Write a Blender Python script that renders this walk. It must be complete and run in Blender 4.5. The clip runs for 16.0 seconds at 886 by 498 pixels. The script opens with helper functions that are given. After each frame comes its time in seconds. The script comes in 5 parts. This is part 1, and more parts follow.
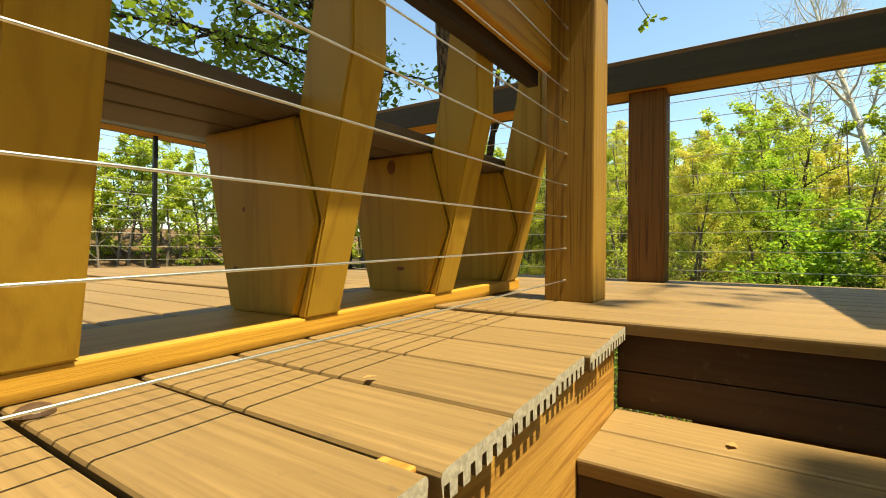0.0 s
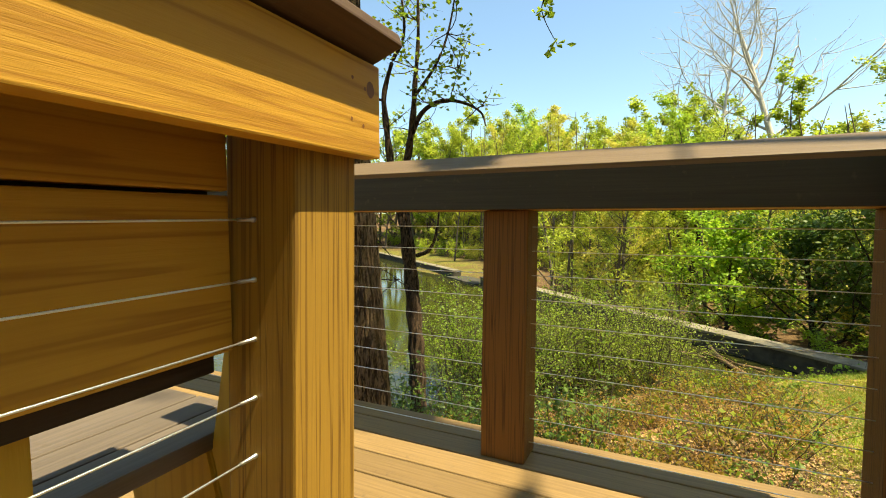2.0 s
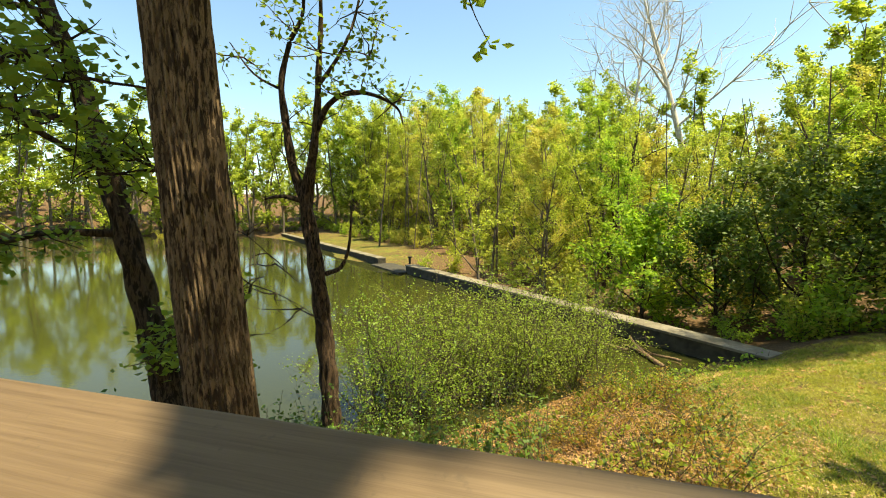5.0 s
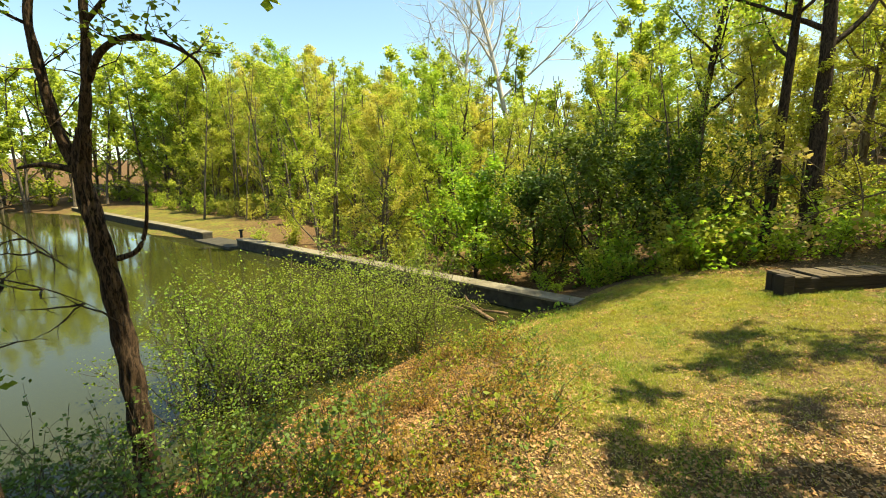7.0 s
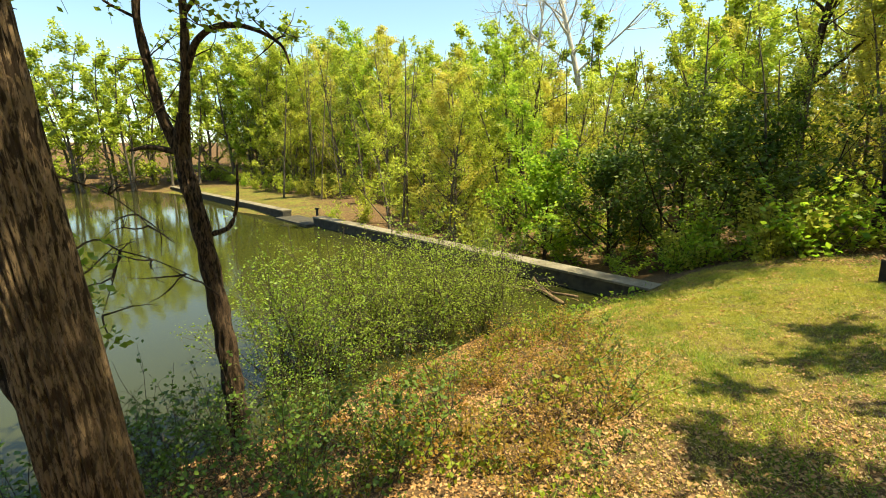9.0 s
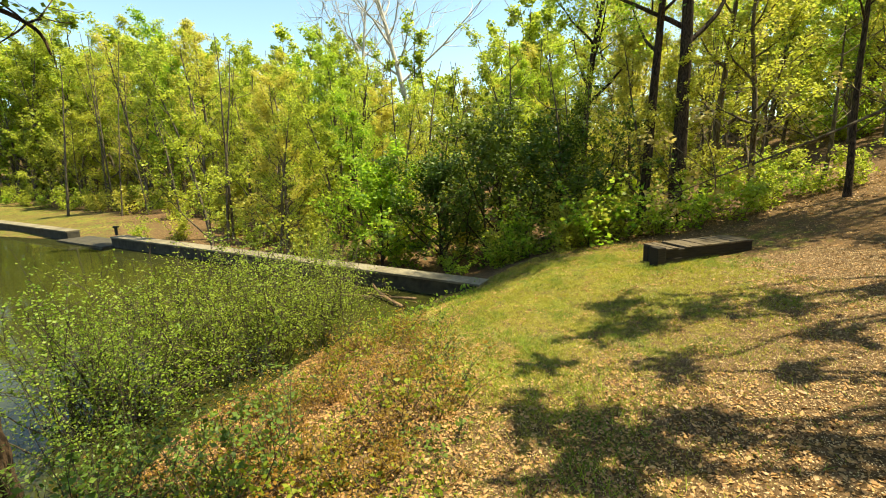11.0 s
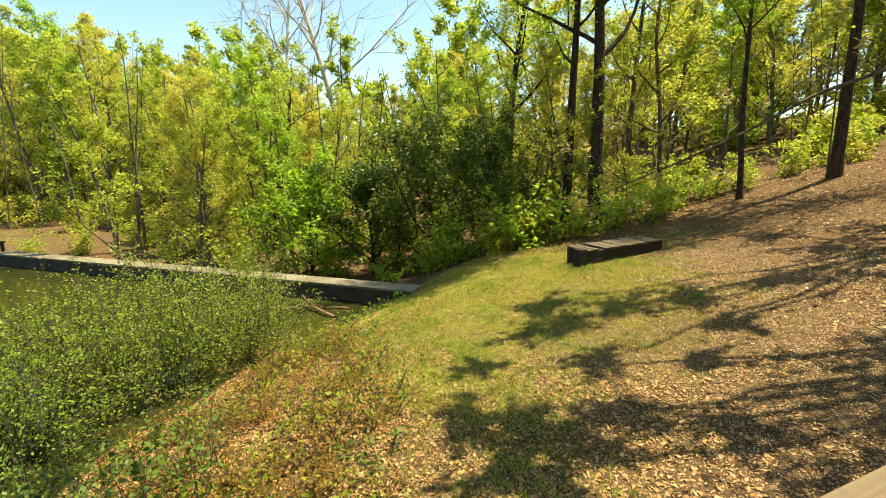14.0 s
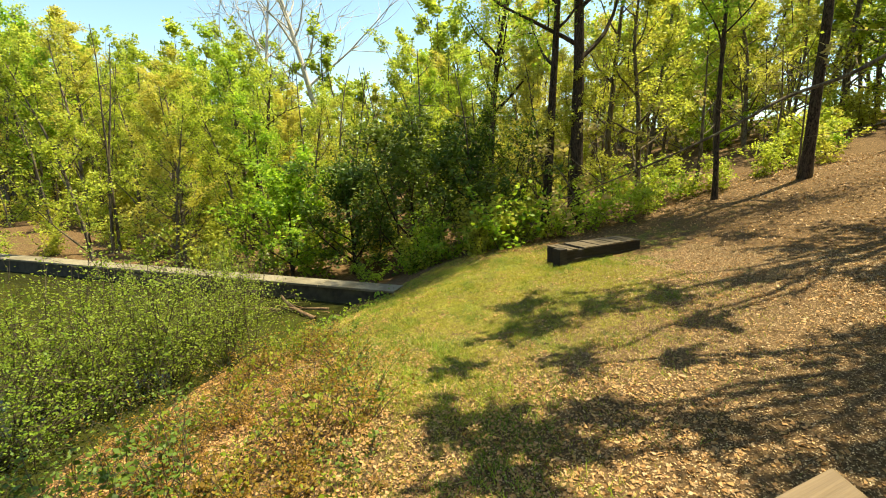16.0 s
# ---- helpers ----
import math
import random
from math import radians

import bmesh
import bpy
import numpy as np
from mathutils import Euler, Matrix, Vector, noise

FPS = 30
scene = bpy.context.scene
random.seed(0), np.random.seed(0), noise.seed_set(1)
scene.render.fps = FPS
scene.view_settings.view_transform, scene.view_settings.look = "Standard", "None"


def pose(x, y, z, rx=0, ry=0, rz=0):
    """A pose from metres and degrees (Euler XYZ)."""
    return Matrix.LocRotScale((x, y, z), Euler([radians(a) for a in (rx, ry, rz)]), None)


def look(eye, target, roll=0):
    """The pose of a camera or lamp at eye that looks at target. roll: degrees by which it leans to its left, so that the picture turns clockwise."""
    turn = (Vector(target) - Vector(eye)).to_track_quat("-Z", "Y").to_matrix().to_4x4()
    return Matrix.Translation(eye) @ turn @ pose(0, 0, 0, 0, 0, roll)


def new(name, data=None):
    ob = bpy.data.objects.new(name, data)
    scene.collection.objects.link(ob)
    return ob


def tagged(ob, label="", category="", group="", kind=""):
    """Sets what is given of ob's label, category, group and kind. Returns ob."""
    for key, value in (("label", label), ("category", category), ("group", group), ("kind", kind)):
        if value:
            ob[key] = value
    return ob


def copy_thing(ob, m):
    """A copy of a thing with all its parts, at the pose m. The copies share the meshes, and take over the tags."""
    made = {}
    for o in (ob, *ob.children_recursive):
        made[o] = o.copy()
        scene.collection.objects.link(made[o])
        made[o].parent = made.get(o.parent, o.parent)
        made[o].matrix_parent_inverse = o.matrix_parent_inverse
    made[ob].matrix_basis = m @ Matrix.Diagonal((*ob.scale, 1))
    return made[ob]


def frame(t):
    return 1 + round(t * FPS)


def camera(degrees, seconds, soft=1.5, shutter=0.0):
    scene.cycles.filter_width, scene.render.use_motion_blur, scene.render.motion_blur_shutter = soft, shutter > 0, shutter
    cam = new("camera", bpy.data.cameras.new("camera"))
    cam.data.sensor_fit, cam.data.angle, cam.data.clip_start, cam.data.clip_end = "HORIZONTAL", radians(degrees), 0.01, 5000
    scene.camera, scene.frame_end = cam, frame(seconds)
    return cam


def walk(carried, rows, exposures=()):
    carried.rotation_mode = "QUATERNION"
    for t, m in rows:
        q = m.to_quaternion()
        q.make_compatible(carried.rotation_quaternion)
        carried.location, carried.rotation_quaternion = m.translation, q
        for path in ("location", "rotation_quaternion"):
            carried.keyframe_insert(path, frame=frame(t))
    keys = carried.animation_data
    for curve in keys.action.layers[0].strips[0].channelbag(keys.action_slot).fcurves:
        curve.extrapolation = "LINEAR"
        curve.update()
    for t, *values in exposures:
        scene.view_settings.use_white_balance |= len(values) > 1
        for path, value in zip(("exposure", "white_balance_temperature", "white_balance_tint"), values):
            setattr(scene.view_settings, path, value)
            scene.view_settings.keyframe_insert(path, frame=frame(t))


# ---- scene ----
cam = camera(87.9, 16.0, 1.0)
walk(cam, [
    (0, look((-0.391, 0.544, 0.14), (-1.476, 2.224, 0.148), 0.6)),
    (0.5, look((-0.304, 0.792, 0.302), (-1.309, 2.521, 0.289), 0.4)),
    (1, look((-0.367, 1.009, 0.494), (-1.299, 2.778, 0.45), 0)),
    (1.5, look((-0.295, 1.207, 0.663), (-1.224, 2.976, 0.567), 0.7)),
    (2, look((-0.259, 1.33, 0.855), (-1.117, 3.134, 0.767), 0.6)),
    (2.5, look((-0.319, 1.594, 0.999), (-1.094, 3.434, 0.888), 0.4)),
    (3, look((-0.199, 1.819, 1.157), (-0.958, 3.665, 1.033), 0.2)),
    (5.5, pose(-0.628, 2.627, 1.509, 84.18, -0.17, 12.49)),
    (6, pose(-0.541, 2.718, 1.538, 83.17, -0.11, 7.49)),
    (6.5, pose(-0.421, 2.787, 1.515, 82.05, 0.04, 1.22)),
    (7, pose(-0.392, 2.778, 1.521, 80.86, 0.12, -3.07)),
    (7.5, pose(-0.483, 2.793, 1.520, 79.79, 0.01, -0.60)),
    (8, pose(-0.544, 2.790, 1.527, 79.47, -0.02, 6.01)),
    (8.5, pose(-0.523, 2.791, 1.521, 78.86, 0.30, 6.50)),
    (9, pose(-0.481, 2.797, 1.517, 78.42, 0.56, 5.25)),
    (9.5, pose(-0.325, 2.811, 1.501, 78.60, 0.68, -4.29)),
    (12, pose(-0.325, 2.827, 1.534, 79.22, 0.84, -15.62)),
    (12.5, pose(-0.355, 2.831, 1.524, 77.81, 0.82, -11.30)),
    (13, pose(-0.347, 2.826, 1.533, 79.15, 0.85, -13.06)),
    (13.5, pose(-0.347, 2.825, 1.535, 79.46, 0.91, -13.20)),
    (14, pose(-0.272, 2.820, 1.538, 79.70, 0.85, -23.32)),
    (14.5, pose(-0.237, 2.816, 1.546, 80.79, 0.85, -28.77)),
    (15, pose(-0.233, 2.821, 1.541, 79.89, 0.83, -26.70)),
    (15.5, pose(-0.205, 2.822, 1.536, 79.31, 0.71, -27.11)),
    (16, pose(-0.204, 2.821, 1.536, 79.65, 0.59, -25.45)),
], [(0.0, 1.36, 7000, -4)])

# ---- daylight ----
SUN = Vector((0.384, -0.025, 0.923)).normalized()
world = bpy.data.worlds.new("sky")
scene.world = world
world.use_nodes = True
wn = world.node_tree.nodes
sky = wn.new("ShaderNodeTexSky")
sky.sky_type, sky.sun_disc = "NISHITA", False
sky.sun_elevation = math.asin(SUN.z)
sky.sun_rotation = math.atan2(SUN.x, SUN.y)
sky.air_density, sky.dust_density = 1.0, 0.6
wn["Background"].inputs["Strength"].default_value = 0.112
world.node_tree.links.new(sky.outputs[0], wn["Background"].inputs["Color"])
sun_data = bpy.data.lights.new("sun", "SUN")
sun_data.energy, sun_data.angle, sun_data.color = 5.0, radians(0.53), (1.0, 0.87, 0.64)
sun = new("sun", sun_data)
sun.matrix_world = look(SUN * 60, (0, 0, 0))


# ---- materials ----
def material(name, build, rough=0.7, spec=0.3):
    m = bpy.data.materials.new(name)
    m.use_nodes = True
    n, l = m.node_tree.nodes, m.node_tree.links
    b = n["Principled BSDF"]
    b.inputs["Roughness"].default_value = rough
    b.inputs["Specular IOR Level"].default_value = spec
    build(n, l, b)
    return m


def coords(n, l, scale, space="Object"):
    t = n.new("ShaderNodeTexCoord")
    mp = n.new("ShaderNodeMapping")
    mp.inputs["Scale"].default_value = scale
    l.new(t.outputs[space], mp.inputs[0])
    return mp.outputs[0]


def noise_tex(n, l, vec, scale=1.0, detail=6.0, rough=0.6, dist=0.0):
    t = n.new("ShaderNodeTexNoise")
    t.inputs["Scale"].default_value, t.inputs["Detail"].default_value = scale, detail
    t.inputs["Roughness"].default_value, t.inputs["Distortion"].default_value = rough, dist
    l.new(vec, t.inputs["Vector"])
    return t.outputs[0]


def ramp(n, l, fac, *stops):
    r = n.new("ShaderNodeValToRGB")
    while len(r.color_ramp.elements) < len(stops):
        r.color_ramp.elements.new(0.5)
    for e, (p, c) in zip(r.color_ramp.elements, stops):
        e.position, e.color = p, (*c, 1)
    l.new(fac, r.inputs[0])
    return r.outputs[0]


def blend(n, l, fac, a, b, mode="MIX"):
    x = n.new("ShaderNodeMix")
    x.data_type, x.blend_type = "RGBA", mode
    for sock, v in ((x.inputs[0], fac), (x.inputs[6], a), (x.inputs[7], b)):
        if hasattr(v, "links"):
            l.new(v, sock)
        else:
            sock.default_value = v if isinstance(v, float) else (*v, 1)
    return x.outputs[2]


def bump(n, l, b, height, strength=0.4, distance=0.01):
    k = n.new("ShaderNodeBump")
    k.inputs["Strength"].default_value, k.inputs["Distance"].default_value = strength, distance
    l.new(height, k.inputs["Height"])
    l.new(k.outputs[0], b.inputs["Normal"])


def per_object(n):
    return n.new("ShaderNodeObjectInfo").outputs["Random"]


def wood(name, light, dark, axis, rough=0.55, grain=1.0):
    """Sawn timber whose grain runs along one local axis."""
    def build(n, l, b):
        s = [34.0 * grain, 34.0 * grain, 34.0 * grain]
        s[axis] = 1.3
        v = coords(n, l, s)
        shift = n.new("ShaderNodeVectorMath")
        shift.operation = "ADD"
        r = n.new("ShaderNodeMath")
        r.operation, r.inputs[1].default_value = "MULTIPLY", 37.0
        l.new(per_object(n), r.inputs[0])
        l.new(v, shift.inputs[0])
        l.new(r.outputs[0], shift.inputs[1])
        v = shift.outputs[0]
        rings = noise_tex(n, l, v, 0.55, 3.0, 0.5, 0.35)
        wv = n.new("ShaderNodeMath")
        wv.operation, wv.inputs[1].default_value = "MULTIPLY", 34.0
        l.new(rings, wv.inputs[0])
        sn = n.new("ShaderNodeMath")
        sn.operation = "SINE"
        l.new(wv.outputs[0], sn.inputs[0])
        fine = noise_tex(n, l, v, 4.5, 4.0, 0.7)
        base = ramp(n, l, sn.outputs[0], (0.0, light), (0.66, [0.7 * a + 0.3 * c for a, c in zip(light, dark)]), (1.0, dark))
        mid = [0.55 * a + 0.45 * c for a, c in zip(light, dark)]
        col = blend(n, l, ramp(n, l, fine, (0.35, (0.1,) * 3), (0.75, (0.55,) * 3)), base, tuple(mid))
        blot = noise_tex(n, l, coords(n, l, (3, 3, 3)), 1.0, 3.0)
        col = blend(n, l, ramp(n, l, blot, (0.38, (0.0,) * 3), (0.7, (0.5,) * 3)), col, tuple(0.62 * c + 0.05 * a for a, c in zip(light, light)))
        l.new(col, b.inputs["Base Color"])
        bump(n, l, b, fine, 0.25, 0.004)
    return material(name, build, rough, 0.25)


def decking(name, light, dark, rough=0.6):
    """Composite board with an embossed grain along local x."""
    def build(n, l, b):
        v = coords(n, l, (2.2, 95, 95))
        fine = noise_tex(n, l, v, 1.0, 5.0, 0.7)
        v2 = coords(n, l, (1.1, 4, 4))
        blot = noise_tex(n, l, v2, 1.6, 4.0)
        col = ramp(n, l, fine, (0.3, dark), (0.62, light))
        col = blend(n, l, ramp(n, l, blot, (0.4, (0.0,) * 3), (0.75, (0.55,) * 3)), col, tuple(0.75 * c for c in light))
        dirt = noise_tex(n, l, coords(n, l, (34, 34, 34)), 1.0, 4.0)
        col = blend(n, l, ramp(n, l, dirt, (0.62, (0.0,) * 3), (0.75, (0.6,) * 3)), col, (0.10, 0.07, 0.045))
        v3 = n.new("ShaderNodeHueSaturation")
        mr = n.new("ShaderNodeMapRange")
        mr.inputs[3].default_value, mr.inputs[4].default_value = 0.86, 1.12
        l.new(per_object(n), mr.inputs[0])
        l.new(mr.outputs[0], v3.inputs["Value"])
        l.new(col, v3.inputs["Color"])
        l.new(v3.outputs[0], b.inputs["Base Color"])
        bump(n, l, b, fine, 0.35, 0.002)
    return material(name, build, rough, 0.3)


def bark(name, light, dark, scale=1.0, rough=0.9):
    def build(n, l, b):
        v = coords(n, l, (18 * scale, 18 * scale, 4.6 * scale))
        f = noise_tex(n, l, v, 1.0, 3.5, 0.6, 0.6)
        big = noise_tex(n, l, coords(n, l, (1.6, 1.6, 0.9)), 1.0, 4.0)
        col = ramp(n, l, f, (0.43, dark), (0.53, light))
        col = blend(n, l, ramp(n, l, big, (0.4, (0.0,) * 3), (0.72, (0.6,) * 3)), col, tuple(0.5 * c for c in light))
        flake = noise_tex(n, l, coords(n, l, (46 * scale, 46 * scale, 12 * scale)), 1.0, 5.0, 0.65, 0.8)
        col = blend(n, l, ramp(n, l, flake, (0.38, (0.7,) * 3), (0.50, (0.0,) * 3)), col, tuple(1.5 * c for c in dark))
        l.new(col, b.inputs["Base Color"])
        bump(n, l, b, flake, 1.0, 0.02)
    return material(name, build, rough, 0.15)


def foliage(name, a, c, warm, through_light=0.52):
    """Leaves: colour varies from leaf to leaf and from plant to plant, and light passes through."""
    def build(n, l, b):
        isl = n.new("ShaderNodeNewGeometry").outputs["Random Per Island"]
        col = ramp(n, l, isl, (0.0, a), (1.0, c))
        col = blend(n, l, ramp(n, l, per_object(n), (0.25, (0.0,) * 3), (0.95, (0.75,) * 3)), col, warm)
        l.new(col, b.inputs["Base Color"])
        tr = n.new("ShaderNodeBsdfTranslucent")
        l.new(col, tr.inputs["Color"])
        mx = n.new("ShaderNodeMixShader")
        mx.inputs[0].default_value = through_light
        l.new(b.outputs[0], mx.inputs[1])
        l.new(tr.outputs[0], mx.inputs[2])
        l.new(mx.outputs[0], n["Material Output"].inputs["Surface"])
    return material(name, build, 0.5, 0.35)


def plain(name, colour, rough=0.6, metal=0.0, spot=0.25, scale=30.0):
    def build(n, l, b):
        f = noise_tex(n, l, coords(n, l, (scale,) * 3), 1.0, 5.0)
        l.new(ramp(n, l, f, (0.3, tuple((1 - spot) * c for c in colour)), (0.7, tuple(min(1, (1 + spot) * c) for c in colour))), b.inputs["Base Color"])
        b.inputs["Metallic"].default_value = metal
        bump(n, l, b, f, 0.15, 0.003)
    return material(name, build, rough, 0.4)


M_POST = wood("weathered_pine_post", (0.33, 0.182, 0.03), (0.12, 0.055, 0.011), 2, 0.6, 2.8)
# Darker copy of the post pine, with the shade of sunless faces in it.
M_POST_SHADED = wood("shaded_red_brown_pine_post", (0.19, 0.082, 0.018), (0.07, 0.028, 0.008), 2, 0.6, 2.4)
M_PINE_X = wood("treated_pine_lengthwise", (0.50, 0.262, 0.036), (0.30, 0.128, 0.018), 0)
M_LEG = wood("bench_pine", (0.46, 0.275, 0.032), (0.35, 0.19, 0.022), 2, 0.5, 0.5)
M_PINE_Y = wood("treated_pine_along_y", (0.48, 0.25, 0.055), (0.27, 0.115, 0.022), 1)
M_KNOT = plain("dark_knot", (0.16, 0.06, 0.014), 0.6)
# Board colour taken down to near black for the shade it stands in.
M_SHADED_WOOD = wood("shaded_back_board_wood", (0.0396, 0.0245, 0.0158), (0.0144, 0.00864, 0.00576), 0)
M_DECK = decking("tan_composite", (0.245, 0.152, 0.062), (0.14, 0.084, 0.034))
M_CUT_END = plain("pale_sawn_composite_end", (0.34, 0.29, 0.22), 0.8, 0.0, 0.35, 160.0)
M_CAP = decking("brown_composite_cap", (0.18, 0.119, 0.0684), (0.112, 0.0706, 0.0396))
M_FASCIA = decking("dark_brown_composite", (0.0504, 0.0403, 0.0245), (0.0324, 0.0252, 0.0158))
# Tan cap colour, darkened to stand for the shade on its underside.
M_BENCH_CAP = decking("shaded_tan_cap", (0.10, 0.054, 0.03), (0.06, 0.032, 0.018))
M_RISER = decking("red_brown_composite", (0.054, 0.0245, 0.013), (0.0346, 0.0151, 0.00864))
M_SEAT = decking("grey_brown_composite_seat", (0.144, 0.108, 0.0828), (0.0864, 0.0648, 0.0504))
M_CABLE = plain("stainless_cable", (0.78, 0.78, 0.78), 0.28, 0.95, 0.08, 300)
M_BLACK = plain("black_powder_coat", (0.012, 0.012, 0.013), 0.4, 0.3, 0.2, 60)
M_BOLT = plain("brown_plastic_cap", (0.072, 0.0396, 0.0252), 0.4, 0.0, 0.2, 60)
M_BARK = bark("furrowed_bark", (0.29, 0.195, 0.115), (0.028, 0.018, 0.011), 1.5)
M_BARK_DARK = bark("dark_bark", (0.0935, 0.0638, 0.0425), (0.0187, 0.0127, 0.00935))
M_BARK_GREY = bark("grey_bark", (0.196, 0.157, 0.111), (0.068, 0.051, 0.0357), 0.5)
M_BARK_PALE = bark("pale_sycamore_bark", (0.60, 0.55, 0.47), (0.38, 0.33, 0.27), 0.6)
M_LEAF_FAR = foliage("spring_leaves", (0.17, 0.25, 0.018), (0.62, 0.66, 0.08), (0.60, 0.50, 0.09), 0.56)
M_LEAF_GREEN = foliage("fresh_green_leaves", (0.13, 0.27, 0.015), (0.46, 0.60, 0.05), (0.44, 0.50, 0.06), 0.6)
# Shaded counterpart of the fresh green, the thicket's shade put into its colour.
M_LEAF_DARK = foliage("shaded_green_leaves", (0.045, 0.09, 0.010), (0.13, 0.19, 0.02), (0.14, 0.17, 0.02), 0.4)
# Darker copy of the green leaves; its colour stands in for shade.
M_LEAF_SHADE = foliage("shaded_bank_green_leaves", (0.0574, 0.115, 0.0148), (0.156, 0.238, 0.0287), (0.131, 0.18, 0.0246), 0.4)
M_LEAF_BUD = foliage("pale_budding_leaves", (0.377, 0.328, 0.082), (0.508, 0.426, 0.148), (0.41, 0.312, 0.082))
M_LEAF_RUST = foliage("rusty_bramble_leaves", (0.19, 0.11, 0.018), (0.36, 0.25, 0.04), (0.38, 0.19, 0.03))
M_LEAF_BRIGHT = foliage("bright_yellow_green_leaves", (0.15, 0.24, 0.016), (0.32, 0.38, 0.03), (0.34, 0.33, 0.035))
M_LEAF_WILLOW = foliage("grey_green_leaves", (0.15, 0.25, 0.022), (0.29, 0.38, 0.04), (0.30, 0.34, 0.04))
M_BARK_GREY_DARK = bark("flaking_dark_bark", (0.128, 0.0808, 0.051), (0.0136, 0.00935, 0.0068), 1.4)
M_GRASS = foliage("lawn_grass", (0.17, 0.21, 0.016), (0.48, 0.43, 0.055), (0.40, 0.37, 0.04), 0.4)
M_TUFT = foliage("green_grass_tufts", (0.08, 0.14, 0.012), (0.24, 0.32, 0.03), (0.22, 0.26, 0.025), 0.4)
M_STEM = plain("shrub_stem", (0.0612, 0.0432, 0.0288), 0.8, 0.0, 0.3, 20)
M_LITTER = foliage("dry_leaf_litter", (0.19, 0.09, 0.03), (0.56, 0.33, 0.14), (0.42, 0.22, 0.08), 0.15)
M_CHIP = foliage("wood_chips", (0.17, 0.10, 0.045), (0.68, 0.49, 0.28), (0.52, 0.35, 0.18), 0.05)


def ground_build(n, l, b):
    pos = n.new("ShaderNodeNewGeometry").outputs["Position"]
    big = noise_tex(n, l, pos, 0.35, 5.0, 0.6)
    mid = noise_tex(n, l, pos, 2.3, 6.0, 0.65)
    fine = noise_tex(n, l, pos, 26.0, 6.0, 0.75)
    vor = n.new("ShaderNodeTexVoronoi")
    vor.inputs["Scale"].default_value = 22.0
    l.new(pos, vor.inputs["Vector"])
    soil = ramp(n, l, fine, (0.34, (0.0338, 0.0195, 0.0105)), (0.5, (0.128, 0.075, 0.0375)), (0.66, (0.285, 0.188, 0.101)))
    grey = n.new("ShaderNodeRGBToBW")
    l.new(vor.outputs["Color"], grey.inputs[0])
    flake = blend(n, l, 0.6, soil, grey.outputs[0], "SOFT_LIGHT")
    grass = ramp(n, l, fine, (0.3, (0.07, 0.075, 0.012)), (0.5, (0.19, 0.18, 0.028)), (0.68, (0.36, 0.30, 0.07)))
    zone = n.new("ShaderNodeAttribute")
    zone.attribute_name = "zone"
    add = n.new("ShaderNodeMath")
    add.operation = "ADD"
    part_zone = n.new("ShaderNodeMath")
    part_zone.operation, part_zone.inputs[1].default_value = "MULTIPLY", 0.68
    l.new(zone.outputs["Fac"], part_zone.inputs[0])
    l.new(part_zone.outputs[0], add.inputs[0])
    sc = n.new("ShaderNodeMath")
    sc.operation, sc.inputs[1].default_value = "MULTIPLY_ADD", 1.9
    sc.inputs[2].default_value = -0.95
    l.new(mid, sc.inputs[0])
    l.new(sc.outputs[0], add.inputs[1])
    tuft = noise_tex(n, l, pos, 7.0, 5.0, 0.7)
    sward = noise_tex(n, l, pos, 0.8, 4.0, 0.6)
    grass = blend(n, l, ramp(n, l, sward, (0.44, (0.0,) * 3), (0.58, (0.75,) * 3)), grass, (0.0975, 0.143, 0.0188))
    mask = ramp(n, l, add.outputs[0], (0.35, (0, 0, 0)), (0.62, (1, 1, 1)))
    col = blend(n, l, mask, flake, grass)
    col = blend(n, l, ramp(n, l, big, (0.36, (0.0,) * 3), (0.64, (0.6,) * 3)), col, (0.128, 0.075, 0.0375))
    col = blend(n, l, ramp(n, l, tuft, (0.40, (0.6,) * 3), (0.56, (0.0,) * 3)), col, (0.045, 0.03, 0.0135))
    l.new(col, b.inputs["Base Color"])
    bump(n, l, b, fine, 0.8, 0.03)


M_GROUND = material("leaf_strewn_ground", ground_build, 0.95, 0.1)


def water_build(n, l, b):
    pos = n.new("ShaderNodeNewGeometry").outputs["Position"]
    mp = n.new("ShaderNodeMapping")
    mp.inputs["Scale"].default_value = (0.75, 0.75, 0.75)
    l.new(pos, mp.inputs[0])
    r1 = noise_tex(n, l, mp.outputs[0], 5.0, 3.0, 0.5)
    r2 = noise_tex(n, l, mp.outputs[0], 0.06, 3.0, 0.5)
    l.new(ramp(n, l, r2, (0.35, (0.031, 0.033, 0.008)), (0.65, (0.042, 0.043, 0.010))), b.inputs["Base Color"])
    b.inputs["IOR"].default_value = 1.33
    bump(n, l, b, r1, 0.10, 0.02)


M_WATER = material("murky_pond_water", water_build, 0.06, 0.5)


def concrete_build(n, l, b):
    pos = n.new("ShaderNodeNewGeometry").outputs["Position"]
    f = noise_tex(n, l, pos, 9.0, 7.0, 0.7)
    s = noise_tex(n, l, pos, 0.7, 5.0, 0.6)
    col = ramp(n, l, f, (0.3, (0.15, 0.125, 0.09)), (0.7, (0.28, 0.24, 0.17)))
    col = blend(n, l, ramp(n, l, s, (0.42, (0.0,) * 3), (0.66, (0.7,) * 3)), col, (0.08, 0.066, 0.04))
    l.new(col, b.inputs["Base Color"])
    bump(n, l, b, f, 0.5, 0.02)


